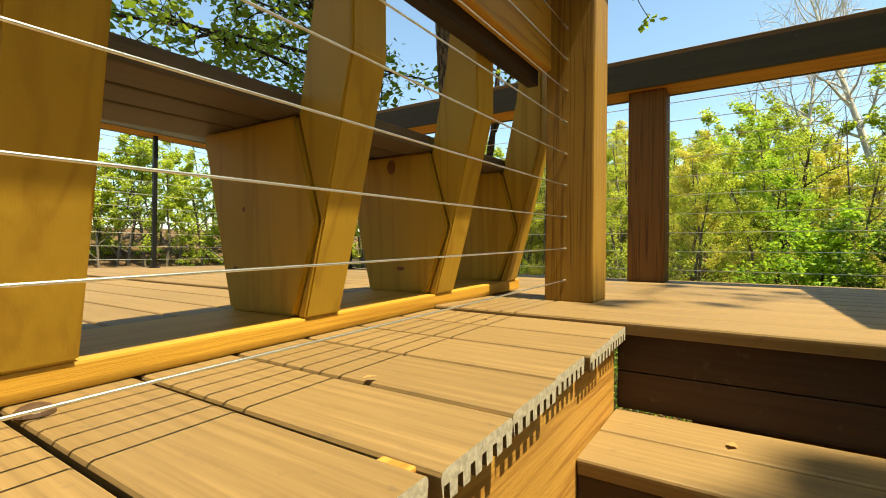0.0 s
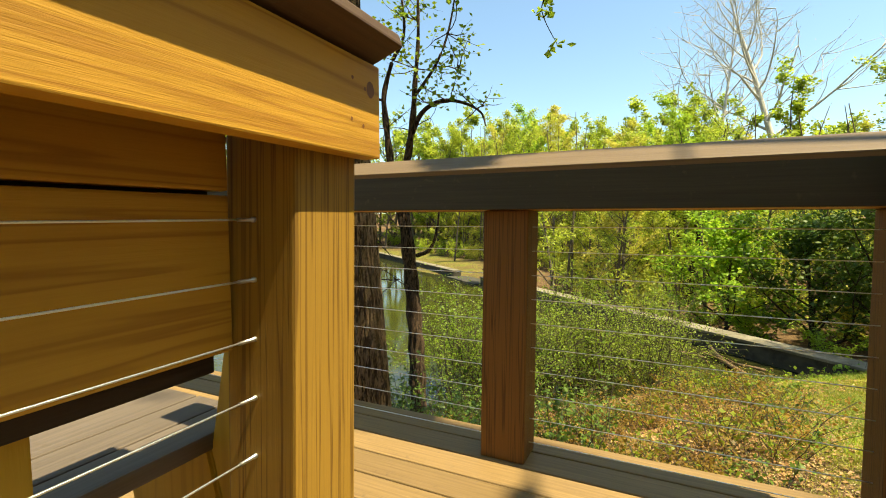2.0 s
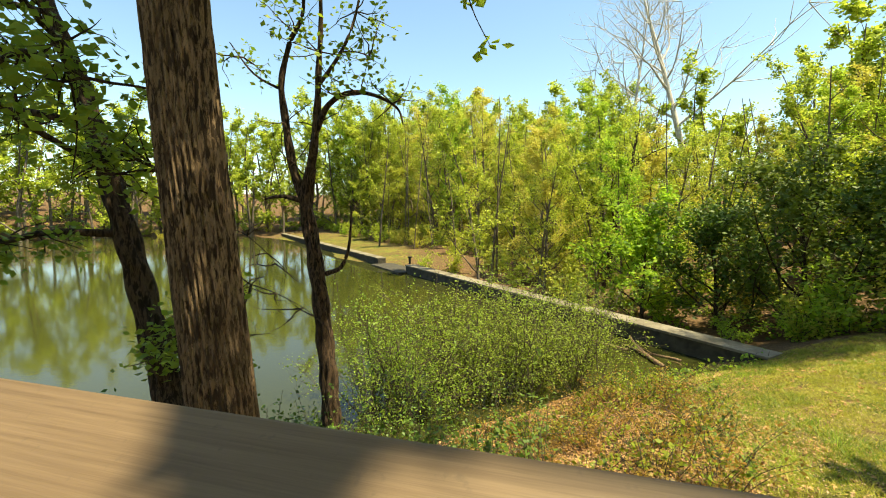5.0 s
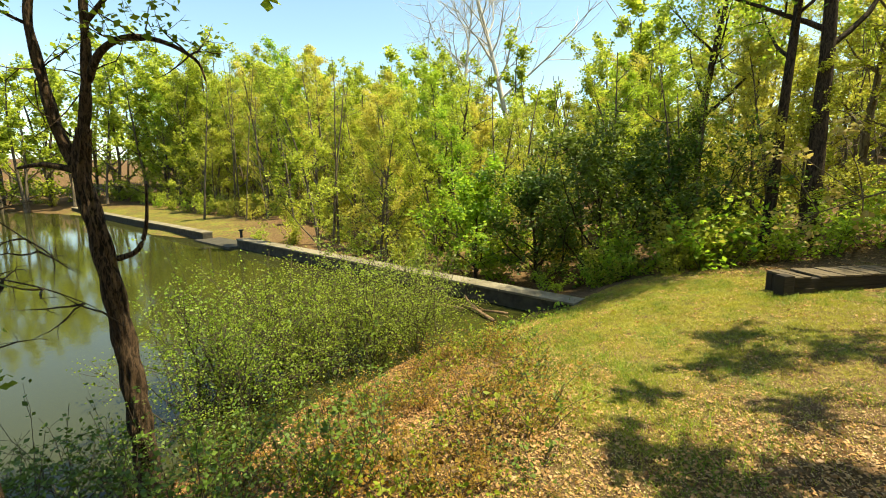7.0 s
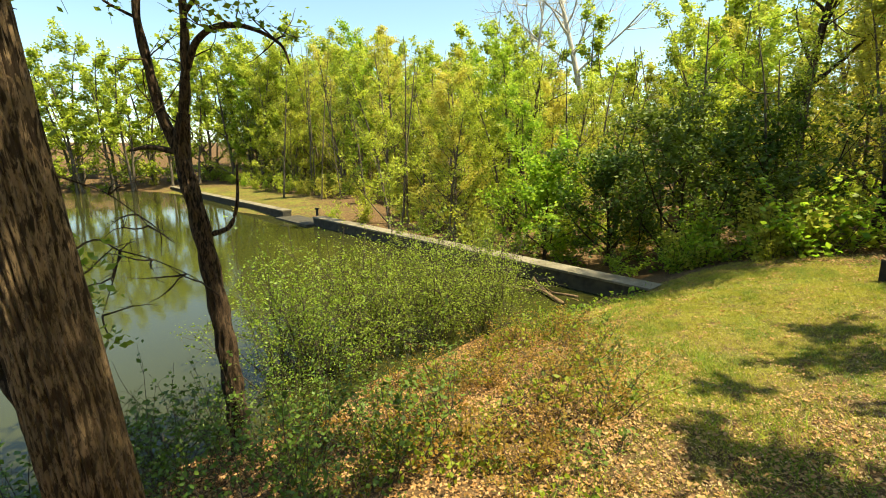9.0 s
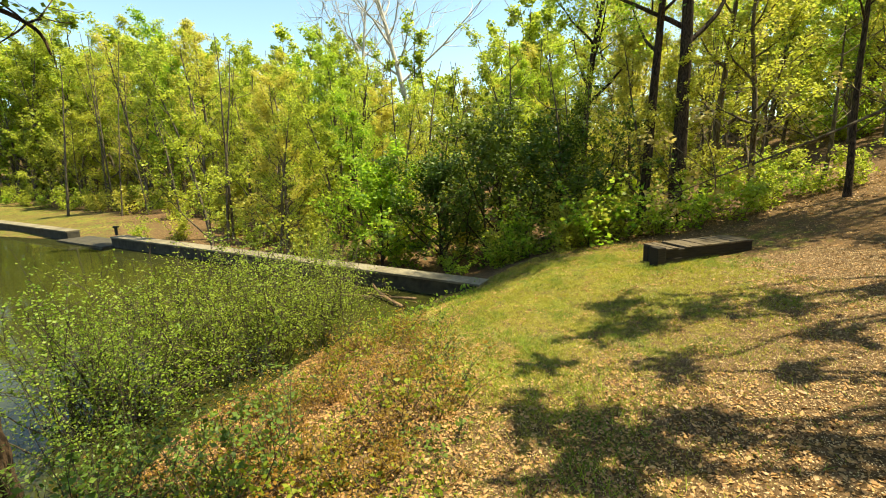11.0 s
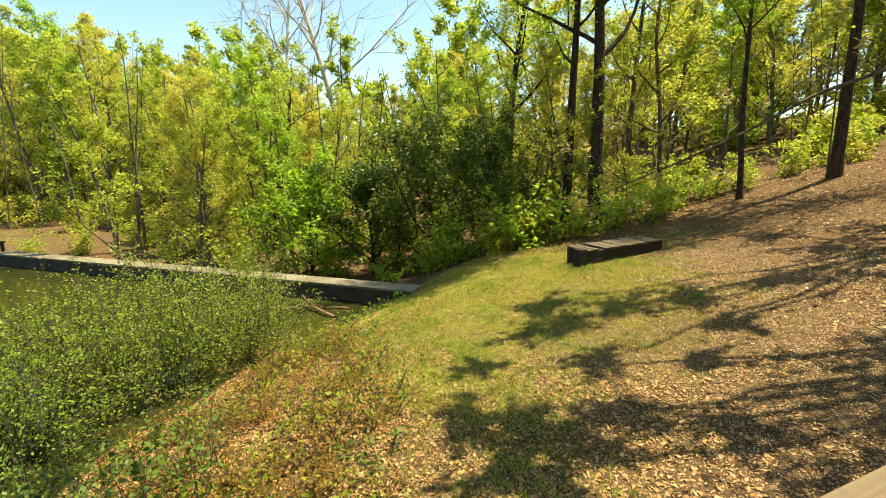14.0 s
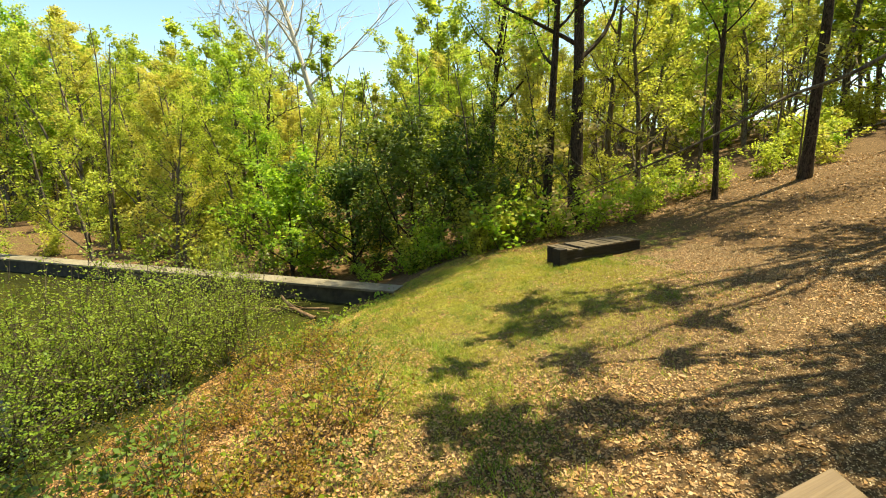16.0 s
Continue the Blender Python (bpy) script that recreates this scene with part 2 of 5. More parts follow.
M_CONCRETE = material("stained_concrete", concrete_build, 0.9, 0.2)
# Blotchy concrete, darkened in colour for the shade on the dam's face.
M_DAM_FACE = plain("shade_dark_dam_concrete", (0.0504, 0.0432, 0.0302), 0.9, 0.0, 0.5, 3.0)
M_DRIFT = bark("bleached_driftwood", (0.30, 0.19, 0.11), (0.10, 0.06, 0.035), 1.2)
M_TIMBER = wood("blackened_timber", (0.036, 0.0274, 0.0202), (0.0101, 0.00792, 0.00648), 0, 0.85)
M_TIMBER_TOP = wood("weathered_grey_planks", (0.12, 0.09, 0.058), (0.05, 0.036, 0.023), 0, 0.85)


# ---- mesh helpers ----
def link_mesh(name, me, mat, parent=None, label=""):
    me.materials.append(mat)
    ob = new(name, me)
    if parent is not None:
        ob.parent = parent
    if label:
        ob["label"] = label
    return ob


def part(name, bm, mat, parent=None, label=""):
    me = bpy.data.meshes.new(name)
    bm.to_mesh(me)
    bm.free()
    return link_mesh(name, me, mat, parent, label)


def array_mesh(name, verts, quads, smooth=False):
    """A mesh from numpy arrays of corners and four-sided faces."""
    me = bpy.data.meshes.new(name)
    verts, quads = np.asarray(verts, np.float32), np.asarray(quads, np.int32)
    me.vertices.add(len(verts))
    me.vertices.foreach_set("co", verts.ravel())
    me.loops.add(quads.size)
    me.loops.foreach_set("vertex_index", quads.ravel())
    me.polygons.add(len(quads))
    me.polygons.foreach_set("loop_start", np.arange(0, quads.size, 4, dtype=np.int32))
    me.polygons.foreach_set("loop_total", np.full(len(quads), 4, np.int32))
    if smooth:
        me.polygons.foreach_set("use_smooth", np.ones(len(quads), bool))
    me.update(calc_edges=True)
    return me


def box(sx, sy, sz, bevel=0.004, origin=(0, 0, 0)):
    """A bevelled block centred on origin."""
    bm = bmesh.new()
    bmesh.ops.create_cube(bm, size=1.0, matrix=Matrix.Translation(origin) @ Matrix.Diagonal((sx, sy, sz, 1)))
    if bevel:
        bmesh.ops.bevel(bm, geom=list(bm.edges), offset=bevel, segments=2, affect="EDGES", profile=0.6)
    return bm


def prism(points, axis, thick, bevel=0.004):
    """A flat polygon in the plane across an axis, given thickness from 0 along that axis."""
    bm = bmesh.new()
    def place(u, v, w):
        return (w, u, v) if axis == 0 else (u, w, v) if axis == 1 else (u, v, w)
    vs = [bm.verts.new(place(u, v, 0.0)) for u, v in points]
    f = bm.faces.new(vs)
    ext = bmesh.ops.extrude_face_region(bm, geom=[f])
    off = Vector(place(0, 0, thick))
    for g in ext["geom"]:
        if isinstance(g, bmesh.types.BMVert):
            g.co += off
    bmesh.ops.recalc_face_normals(bm, faces=list(bm.faces))
    if bevel:
        bmesh.ops.bevel(bm, geom=list(bm.edges), offset=bevel, segments=2, affect="EDGES")
    return bm


def tube(path, radii, sides=8):
    """Corners and faces of a tapering tube along a path."""
    path, radii = np.asarray(path, float), np.asarray(radii, float)
    d = np.gradient(path, axis=0)
    d /= np.linalg.norm(d, axis=1)[:, None] + 1e-9
    ref = np.where(np.abs(d[:, 2:3]) > 0.9, np.array([[1.0, 0, 0]]), np.array([[0, 0, 1.0]]))
    u = np.cross(d, ref)
    u /= np.linalg.norm(u, axis=1)[:, None] + 1e-9
    v = np.cross(d, u)
    a = np.linspace(0, 2 * np.pi, sides, endpoint=False)
    rings = path[:, None] + radii[:, None, None] * (np.cos(a)[None, :, None] * u[:, None] + np.sin(a)[None, :, None] * v[:, None])
    k = len(path)
    i = np.arange(k - 1)[:, None] * sides
    j = np.arange(sides)[None]
    q = np.stack([i + j, i + (j + 1) % sides, i + sides + (j + 1) % sides, i + sides + j], -1).reshape(-1, 4)
    return rings.reshape(-1, 3), q


def merge(pieces):
    vs, qs, k = [], [], 0
    for v, q in pieces:
        vs.append(v)
        qs.append(q + k)
        k += len(v)
    return np.concatenate(vs), np.concatenate(qs)


def leaves(rng, centres, size, flat=0.5):
    """Folded four-cornered leaves at the given places."""
    n = len(centres)
    a = rng.normal(size=(n, 3))
    a[:, 2] *= flat
    a /= np.linalg.norm(a, axis=1)[:, None]
    b = np.cross(a, rng.normal(size=(n, 3)) * np.array([flat, flat, 1.0]))
    b /= np.linalg.norm(b, axis=1)[:, None] + 1e-9
    c = np.cross(a, b)
    s = (size * rng.uniform(0.6, 1.35, n))[:, None]
    v = np.stack([centres - a * s * 0.55, centres + b * s * 0.36 + c * s * 0.1, centres + a * s * 0.55, centres - b * s * 0.36 + c * s * 0.1], 1)
    return v.reshape(-1, 3), np.arange(4 * n).reshape(-1, 4)


def bend(rng, start, direction, length, steps, wobble, rise=0.0):
    p, d = np.array(start, float), np.array(direction, float)
    d /= np.linalg.norm(d)
    out = [p.copy()]
    for _ in range(steps):
        d = d + rng.normal(size=3) * wobble + np.array([0, 0, rise])
        d /= np.linalg.norm(d)
        p = p + d * length / steps
        out.append(p.copy())
    return np.array(out)


# ---- deck ----
POST_X, POST_Y = -0.728, 1.828          # stair-side face and front face of the stair post
EDGE_X, NOSE_Y, DECK_Y = -0.585, 1.532, 3.19
LEFT_X, RIGHT_X = -4.02, 0.50


def run_down(z):
    """The slight drop of the stretch beside the stairs, away from their head, for things at height z."""
    return Matrix.Translation((0, 1.83, z)) @ Matrix.Rotation(radians(1.7), 4, "X") @ Matrix.Translation((0, -1.83, -z))


def fall(ob, z=0.0):
    ob.matrix_basis = run_down(z) @ ob.matrix_basis
    return ob


def structure(name, bm, mat, label, category):
    return tagged(part(name, bm, mat), label, category, kind="structure")


def at(ob, x=0, y=0, z=0, rx=0, ry=0, rz=0):
    ob.matrix_basis = pose(x, y, z, rx, ry, rz)
    return ob


def board_profile(w, h):
    """Section of a grooved composite board: eased top edges, a row of grooves below."""
    pts = [(-w / 2, -h * 0.35), (-w / 2, -0.005), (-w / 2 + 0.0015, -0.0015), (-w / 2 + 0.005, 0.0), (w / 2 - 0.005, 0.0), (w / 2 - 0.0015, -0.0015), (w / 2, -0.005), (w / 2, -h * 0.35)]
    pts += [(w / 2 - 0.003, -h)]
    n = 6
    pitch = (w - 0.006) / n
    for i in range(n):
        x = w / 2 - 0.003 - i * pitch
        pts += [(x - pitch * 0.55, -h), (x - pitch * 0.58, -h * 0.48), (x - pitch * 0.97, -h * 0.48), (x - pitch, -h)]
    return pts


def deck_board(length, w=0.1315, h=0.027):
    bm = bmesh.new()
    pts = board_profile(w, h)
    a = [bm.verts.new((0, u, v)) for u, v in pts]
    b = [bm.verts.new((length, u, v)) for u, v in pts]
    for i in range(len(pts)):
        j = (i + 1) % len(pts)
        bm.faces.new((a[i], a[j], b[j], b[i]))
    bm.faces.new(list(reversed(a))).material_index = 1
    bm.faces.new(b).material_index = 1
    bmesh.ops.recalc_face_normals(bm, faces=list(bm.faces))
    return bm


deck = structure("floor_deck", box(4.35, 0.04, 0.22, 0.003, (-1.80, 3.13, -0.145)), M_PINE_X, "timber deck frame carrying tan composite boards", "deck")
for x0, y0, sx, sy in ((-2.30, -1.45, 3.36, 0.04), (-3.97, 0.85, 0.04, 4.5), (0.43, 2.37, 0.04, 1.5), (-1.8, 2.4, 0.04, 1.4), (-2.6, 0.9, 0.04, 4.4), (-0.02, 1.62, 0.9, 0.04)):
    part("joist", box(sx, sy, 0.20, 0.003, (x0, y0, -0.26 if y0 < 1.5 else -0.14)), M_PINE_X, deck)
for x0, y0 in ((-3.85, 3.0), (-1.8, 3.0), (0.38, 3.0), (-3.85, 0.2), (-1.8, 0.2)):
    part("support_post", box(0.14, 0.14, 3.6, 0.004, (x0, y0, -2.05)), M_POST, deck)

for x0, y0 in ((-0.55, 2.02), (-0.10, 2.02), (-0.55, 2.72), (-0.10, 2.72)):
    part("blocking_panel", box(0.44, 0.67, 0.03, 0.002, (x0, y0, -0.055 - 0.15 * (y0 < 0))), M_PINE_X, deck)

# ---- stairs ----
stair = tagged(new("staircase"), "wooden staircase with tan composite treads and red-brown risers", "stairs", kind="structure")
RISE, RUN = 0.182, 0.28
for k in range(1, 9):
    y1 = NOSE_Y + 0.02 - RUN * (k - 1)
    for j in range(2):
        at(part("tread_board", deck_board(1.02, 0.136), M_DECK, stair), EDGE_X - 0.018, y1 - 0.072 - 0.141 * j - 0.004, -RISE * k)
for k in range(0, 9):
    y1 = NOSE_Y + 0.02 - RUN * k
    z1 = -RISE * k
    for j, (zz, hh) in enumerate(((-0.028 - 0.0385, 0.075), (-0.106 - 0.0385, 0.073))):
        part("riser_board", box(1.02, 0.018, hh + (0.004 if j else 0), 0.002, (EDGE_X + 0.49, y1 + 0.011, z1 + zz)), M_RISER, stair)
for sx in (EDGE_X - 0.02 - 0.019, EDGE_X + 1.005 + 0.02):
    z = -0.03
    for hgt in (0.235, 0.235, 0.235, 0.235, 0.235):
        part("stringer_board", box(0.036, 3.0, hgt - 0.004, 0.003, (sx, 0.03, z - hgt / 2)), M_PINE_Y, stair)
        z -= hgt

# ---- stair-side guard: post, beam, cap, cables ----
def wood_post(w, d, h, label, mat):
    return tagged(part("railing_post", box(w, d, h, 0.006, (0, 0, h / 2)), mat), label, "post")


stair_post = at(wood_post(0.14, 0.142, 1.066, "square weathered pine post at the head of the stairs", M_POST), POST_X - 0.07, POST_Y + 0.071, 0)
low_post = at(wood_post(0.14, 0.142, 1.105, "square weathered pine post beside the stairs", M_POST), POST_X - 0.07, -1.42, 0)
beam_len = 3.45
beam = fall(at(tagged(part("guard_beam", box(beam_len, 0.037, 0.150, 0.003), M_PINE_X), "sunlit yellow pine beam bolted along the bench back", "beam"), POST_X + 0.0185 + 0.001, 1.985 - beam_len / 2, 0.966 + 0.075, 0, 0, 90), 1.04)
knot = bmesh.new()
bmesh.ops.create_circle(knot, cap_ends=True, segments=20, radius=0.0105, matrix=Matrix.Diagonal((1.0, 1.25, 1, 1)))
at(part("knot", knot, M_KNOT, beam, "round dark knot"), beam_len / 2 - 0.028, -0.0193, 0.032, 90, 0, 0)
for u, z in ((-0.075, 0.04), (-0.043, 0.03), (-0.078, -0.022), (-0.048, -0.028)):
    bm = bmesh.new()
    bmesh.ops.create_circle(bm, cap_ends=True, segments=10, radius=0.003)
    at(part("nail_head", bm, M_KNOT, beam), beam_len / 2 + u, -0.0194, z, 90, 0, 0)
back_cap = fall(at(tagged(part("bench_cap_board", box(3.5, 0.20, 0.022, 0.004), M_BENCH_CAP), "brown composite cap board over the bench back", "railing cap"), -0.742, 1.985 - 1.75, 1.119, -20, 0, 90), 1.12)


def cable(length, ends=True):
    """A taut wire along local x with a swaged fitting at its end."""
    v, q = tube([(0, 0, 0), (length / 2, 0, -0.0012), (length, 0, 0)], [0.0017] * 3, 6)
    me = array_mesh("cable", v, q, True)
    ob = link_mesh("railing_cable", me, M_CABLE)
    if ends:
        fv, fq = tube([(length - 0.03, 0, 0), (length - 0.006, 0, 0), (length - 0.005, 0, 0), (length, 0, 0)], [0.0030, 0.0030, 0.0040, 0.0040], 10)
        link_mesh("fitting", array_mesh("fitting", fv, fq, True), M_CABLE, ob)
    return tagged(ob, "taut stainless steel railing cable", "cable", "railing cables")


first = fall(at(cable(POST_Y + 1.35), POST_X - 0.079, -1.35, 0.06, 0, 0, 90), 0.06)
for k in range(1, 10):
    copy_thing(first, run_down(0.06 + 0.0895 * k) @ pose(POST_X - 0.079, -1.35, 0.06 + 0.0895 * k, 0, 0, 90))

# ---- bench ----
bench = tagged(new("deck_bench"), "yellow pine bench with splayed legs, dark seat and high back", "bench")
seat_leg = prism([(-1.363, 0.405), (-1.066, 0.405), (-1.012, 0.21), (-1.076, 0.036), (-1.275, 0.036)], 1, 0.082, 0.006)
back_leg = prism([(-1.072, 0.036), (-1.050, 0.036), (-1.000, 0.21), (-0.925, 0.50), (-0.925, 1.05), (-0.968, 1.05), (-1.012, 0.633), (-1.062, 0.405), (-1.008, 0.212)], 1, 0.088, 0.004)
mesh_seat, mesh_back = bpy.data.meshes.new("seat_leg"), bpy.data.meshes.new("back_leg")
seat_leg.to_mesh(mesh_seat), back_leg.to_mesh(mesh_back)
mesh_seat.materials.append(M_LEG), mesh_back.materials.append(M_LEG)
for k in range(7):
    y = 1.933 - 0.425 * k
    for nm, me, dy in (("seat_leg", mesh_seat, 0.0), ("back_leg", mesh_back, 0.004)):
        ob = new(nm, me)
        ob.parent = bench
        at(ob, 0, y + dy, 0)
        ob.scale = (1, 1, 1)
knot_mesh = bpy.data.meshes.new("knot")
knot = bmesh.new()
bmesh.ops.create_circle(knot, cap_ends=True, segments=14, radius=0.011, matrix=Matrix.Rotation(radians(90), 4, "X"))
knot.to_mesh(knot_mesh), knot.free()
knot_mesh.materials.append(M_KNOT)
for k, (dx, z, sx, sz) in enumerate(((-1.19, 0.375, 1.3, 1.8), (-1.25, 0.12, 0.8, 0.6), (-1.12, 0.27, 0.5, 0.7), (-1.30, 0.33, 0.6, 0.5), (-1.16, 0.10, 1.2, 0.5), (-1.22, 0.24, 0.4, 0.5), (-1.28, 0.385, 1.2, 1.4), (-1.14, 0.18, 0.5, 0.5))):
    ob = new("knot", knot_mesh)
    ob.parent = bench
    at(ob, dx, 1.933 - 0.425 * (1 + k % 4) - 0.0012, z)
    ob.scale = (sx, 1, sz)
part_at = lambda nm, bm, mat, par, *p: at(part(nm, bm, mat, par), *p)
part_at("base_plate", box(3.45, 0.23, 0.035, 0.004), M_PINE_X, bench, -1.168, 0.33, 0.0185, 0, 0, 90)
for i, x in enumerate((-1.335, -1.215, -1.115)):
    w = 0.137 if i < 1 else 0.098
    part_at("seat_board", box(3.45, w if i else 0.137, 0.036, 0.006), M_SEAT, bench, (-1.328, -1.2055, -1.1035)[i], 0.33, 0.4245, 0, 0, 90)
part_at("back_board", box(3.18, 0.036, 0.238, 0.004), M_PINE_X, bench, -0.869, 1.825 - 1.59, 0.664 + 0.119, 0, 0, 90)
part_at("back_board", box(3.18, 0.036, 0.186, 0.004), M_PINE_X, bench, -0.869, 1.825 - 1.59, 0.908 + 0.093, 0, 0, 90)
# The wood colour of this board carries the shade behind the back.
part_at("inner_back_board", box(3.40, 0.034, 0.42, 0.003), M_SHADED_WOOD, bench, -0.906, 0.12, 0.835, 0, 0, 90)

fall(bench, 0.7)

# ---- front and side guard rails ----
def guard_rail(length, label):
    """Tilted cap, two faced sides and a flat timber below; runs along local x, its outer edge towards +y."""
    ob = tagged(new("guard_rail"), label, "railing")
    at(part("cap", box(length, 0.222, 0.026, 0.005), M_CAP, ob), length / 2, 0.0, 1.099, 21.3)
    at(part("fascia_board", box(length - 0.002, 0.020, 0.132, 0.003, (length / 2, -0.0915, 0.991)), M_FASCIA, ob))
    at(part("fascia_board", box(length - 0.002, 0.020, 0.196, 0.003, (length / 2, 0.092, 1.023)), M_FASCIA, ob))
    at(part("rail_timber", box(length - 0.01, 0.160, 0.036, 0.003, (length / 2, 0, 0.944)), M_PINE_X, ob))
    return ob


at(guard_rail(4.43, "dark brown composite guard rail along the deck front"), -3.96, 2.9875, 0)
at(guard_rail(4.05, "dark brown composite guard rail along the deck side"), -3.86, -1.17, 0, 0, 0, 90)
at(guard_rail(1.19, "tan composite guard rail beside the stairs"), 0.368, 2.88, 0, 0, 0, -90)
for x, y, w in ((-0.772, 3.006, 0.168), (-3.838, 3.006, 0.168), (0.368, 3.006, 0.14), (-3.838, 0.9, 0.168), (-3.838, -1.0, 0.168), (0.368, 1.78, 0.14)):
    at(wood_post(w, 0.148, 0.924, "square pine railing post in shade-darkened reddish brown", M_POST_SHADED), x, y, 0)
metal = tagged(part("metal_post", box(0.026, 0.026, 0.924, 0.003, (0, 0, 0.462)), M_BLACK), "slim black metal railing post", "post", "metal railing posts")
part("foot_plate", box(0.06, 0.06, 0.006, 0.002, (0, 0, 0.004)), M_BLACK, metal)
at(metal, -2.79, 3.0, 0)
for x, y in ((-1.835, 3.02), (-3.838, 2.15), (-3.838, 1.5), (-3.838, 0.2), (-3.838, -0.4)):
    copy_thing(metal, pose(x, y, 0))
front = at(cable(4.27, False), -3.83, 3.0, 0.06)
side = at(cable(4.0, False), -3.838, -1.0, 0.06, 0, 0, 90)
for k in range(1, 10):
    copy_thing(front, pose(-3.83, 3.0, 0.06 + 0.0895 * k))
    copy_thing(side, pose(-3.838, -1.0, 0.06 + 0.0895 * k, 0, 0, 90))

# ---- small things on the deck ----
dome = bmesh.new()
bmesh.ops.create_uvsphere(dome, u_segments=16, v_segments=8, radius=0.018)
for v in dome.verts:
    v.co.z = max(v.co.z, 0) * 0.62
at(tagged(part("screw_cover", dome, M_BOLT), "small brown plastic screw cover on the deck", "cap"), -1.0, 0.715, -0.032)
for i, (x, y, a, s) in enumerate(((-0.78, 0.98, 20, 0.02), (-0.86, 1.45, 140, 0.015), (-0.1, 2.2, 40, 0.02), (-0.4, 1.45, 10, 0.022), (-0.2, 1.4, 70, 0.02), (-0.05, 1.95, 120, 0.018))):
    v, q = leaves(np.random.default_rng(40 + i), np.zeros((1, 3)), s * 1.0, 0.05)
    z = 0.006 - 0.0297 * max(0, 1.83 - y) * (x < EDGE_X) if y > NOSE_Y or x < EDGE_X else -RISE + 0.006
    at(tagged(link_mesh("dry_leaf", array_mesh("dry_leaf", v, q), M_LITTER), "small curled dry leaf on the deck boards", "leaf", "dry leaves"), x, y, z, 0, 0, a)
at(tagged(link_mesh("dry_catkin", array_mesh("dry_catkin", *tube([(0, 0, 0), (0.03, 0.006, 0.002), (0.06, 0.004, 0)], [0.003, 0.005, 0.002], 6)), M_LITTER), "dry tan catkin on the railing cap", "catkin"), 0.36, 3.01, 1.124, 21, 0, 150)


# ---- the lie of the land ----
LAND = np.array([float(v) for v in """
-0.4 -1 -1.5  -3 0 -1.6  -3.5 3 -2.2  -3 5.1 -2.8  -5 9.9 -3.75  0 5 -2.1  2.5 6 -1.95  4.5 5.5 -1.8  7 5 -1.4  8 8 -1.55  11 6 -0.9
8.7 14.2 -1.75  12.8 14 -1.45  5 12 -2.35  2 12 -2.75  1.5 9.5 -2.4  0 8 -2.7  -2 8 -3.1  -2.5 10.5 -3.5  -1 13 -3.6  1.5 16 -3.4  4.3 15.5 -2.7
5.6 19.5 -3.3  8 20 -2.6  2.6 18.4 -3.9  -0.3 16.2 -3.9  -3.3 12.8 -3.9  -4.8 10.4 -3.9  -6 8.6 -3.9  -7.5 5 -3.9  -8.5 0 -3.9  -9 -8 -3.9
-6 16 -5  -10 12 -5  -12 5 -5  -20 25 -5  -30 40 -5  -45 60 -5  -60 40 -5  -40 10 -5  -15 -10 -5  -1 22 -4.8  -60 65 -4.6
-62 76 -3.9  -75 72 -3.9  -90 55 -3.9  -95 20 -3.9  -80 -20 -3.9  -75 90 -2  -100 80 0  -115 50 0  -120 15 0  -60 100 -0.5  -90 130 5
""".split()] + [float(v) for v in """
8 26 -4.2  0 34 -4.5  -8 42 -4.2  -14 46 -3.6  -22 50 -3.3  -40 68 -3.2  -30 66 -3.3  5 50 -3.8  20 45 -2.6  0 75 -2  30 70 1  -30 95 -1.5  0 110 3
40 100 6  60 60 6  15 20 -1.4  20 16 -0.1  23.5 14.5 0.9  30 12 2.2  28 22 0.8  40 25 3.8  45 5 5  25 0 1.4  15 -2 -0.4  10 -10 -0.8  30 -25 3  0 -20 -1.2  -20 -30 -1.5
""".split()]).reshape(-1, 3)
_d = np.hypot(LAND[:, None, 0] - LAND[None, :, 0], LAND[:, None, 1] - LAND[None, :, 1])
_w = np.linalg.solve(np.sqrt(_d ** 2 + 1.5 ** 2) + np.eye(len(LAND)) * 1e-6, LAND[:, 2] - 0.0)


def land(x, y):
    """Height of the ground."""
    x, y = np.atleast_1d(np.asarray(x, float)), np.atleast_1d(np.asarray(y, float))
    z = np.zeros(x.shape)
    for (px, py, _), w in zip(LAND, _w):
        z += w * np.sqrt((x - px) ** 2 + (y - py) ** 2 + 1.5 ** 2)
    z += 0.04 * np.sin(x * 0.9 + 0.7 * np.sin(y * 0.8)) * np.sin(y * 0.7)
    r = np.hypot(x, y - 30)
    k = np.clip((r - 95) / 60, 0, 1)
    return z * (1 - k) + k * 6.0


def ground_z(x, y):
    return float(land(x, y)[0])


WATER_Z = -3.9
g = np.linspace(-1, 1, 230)
gx = 6.0 * np.sinh(5.6 * g) / np.sinh(5.6) * 260 + 10 * g
gy = 8.0 + gx
X, Y = np.meshgrid(gx, gy)
Z = land(X.ravel(), Y.ravel()).reshape(X.shape)
N = len(g)
idx = np.arange(N * N).reshape(N, N)
quads = np.stack([idx[:-1, :-1], idx[:-1, 1:], idx[1:, 1:], idx[1:, :-1]], -1).reshape(-1, 4)
gm = array_mesh("ground", np.stack([X, Y, Z], -1).reshape(-1, 3), quads, True)


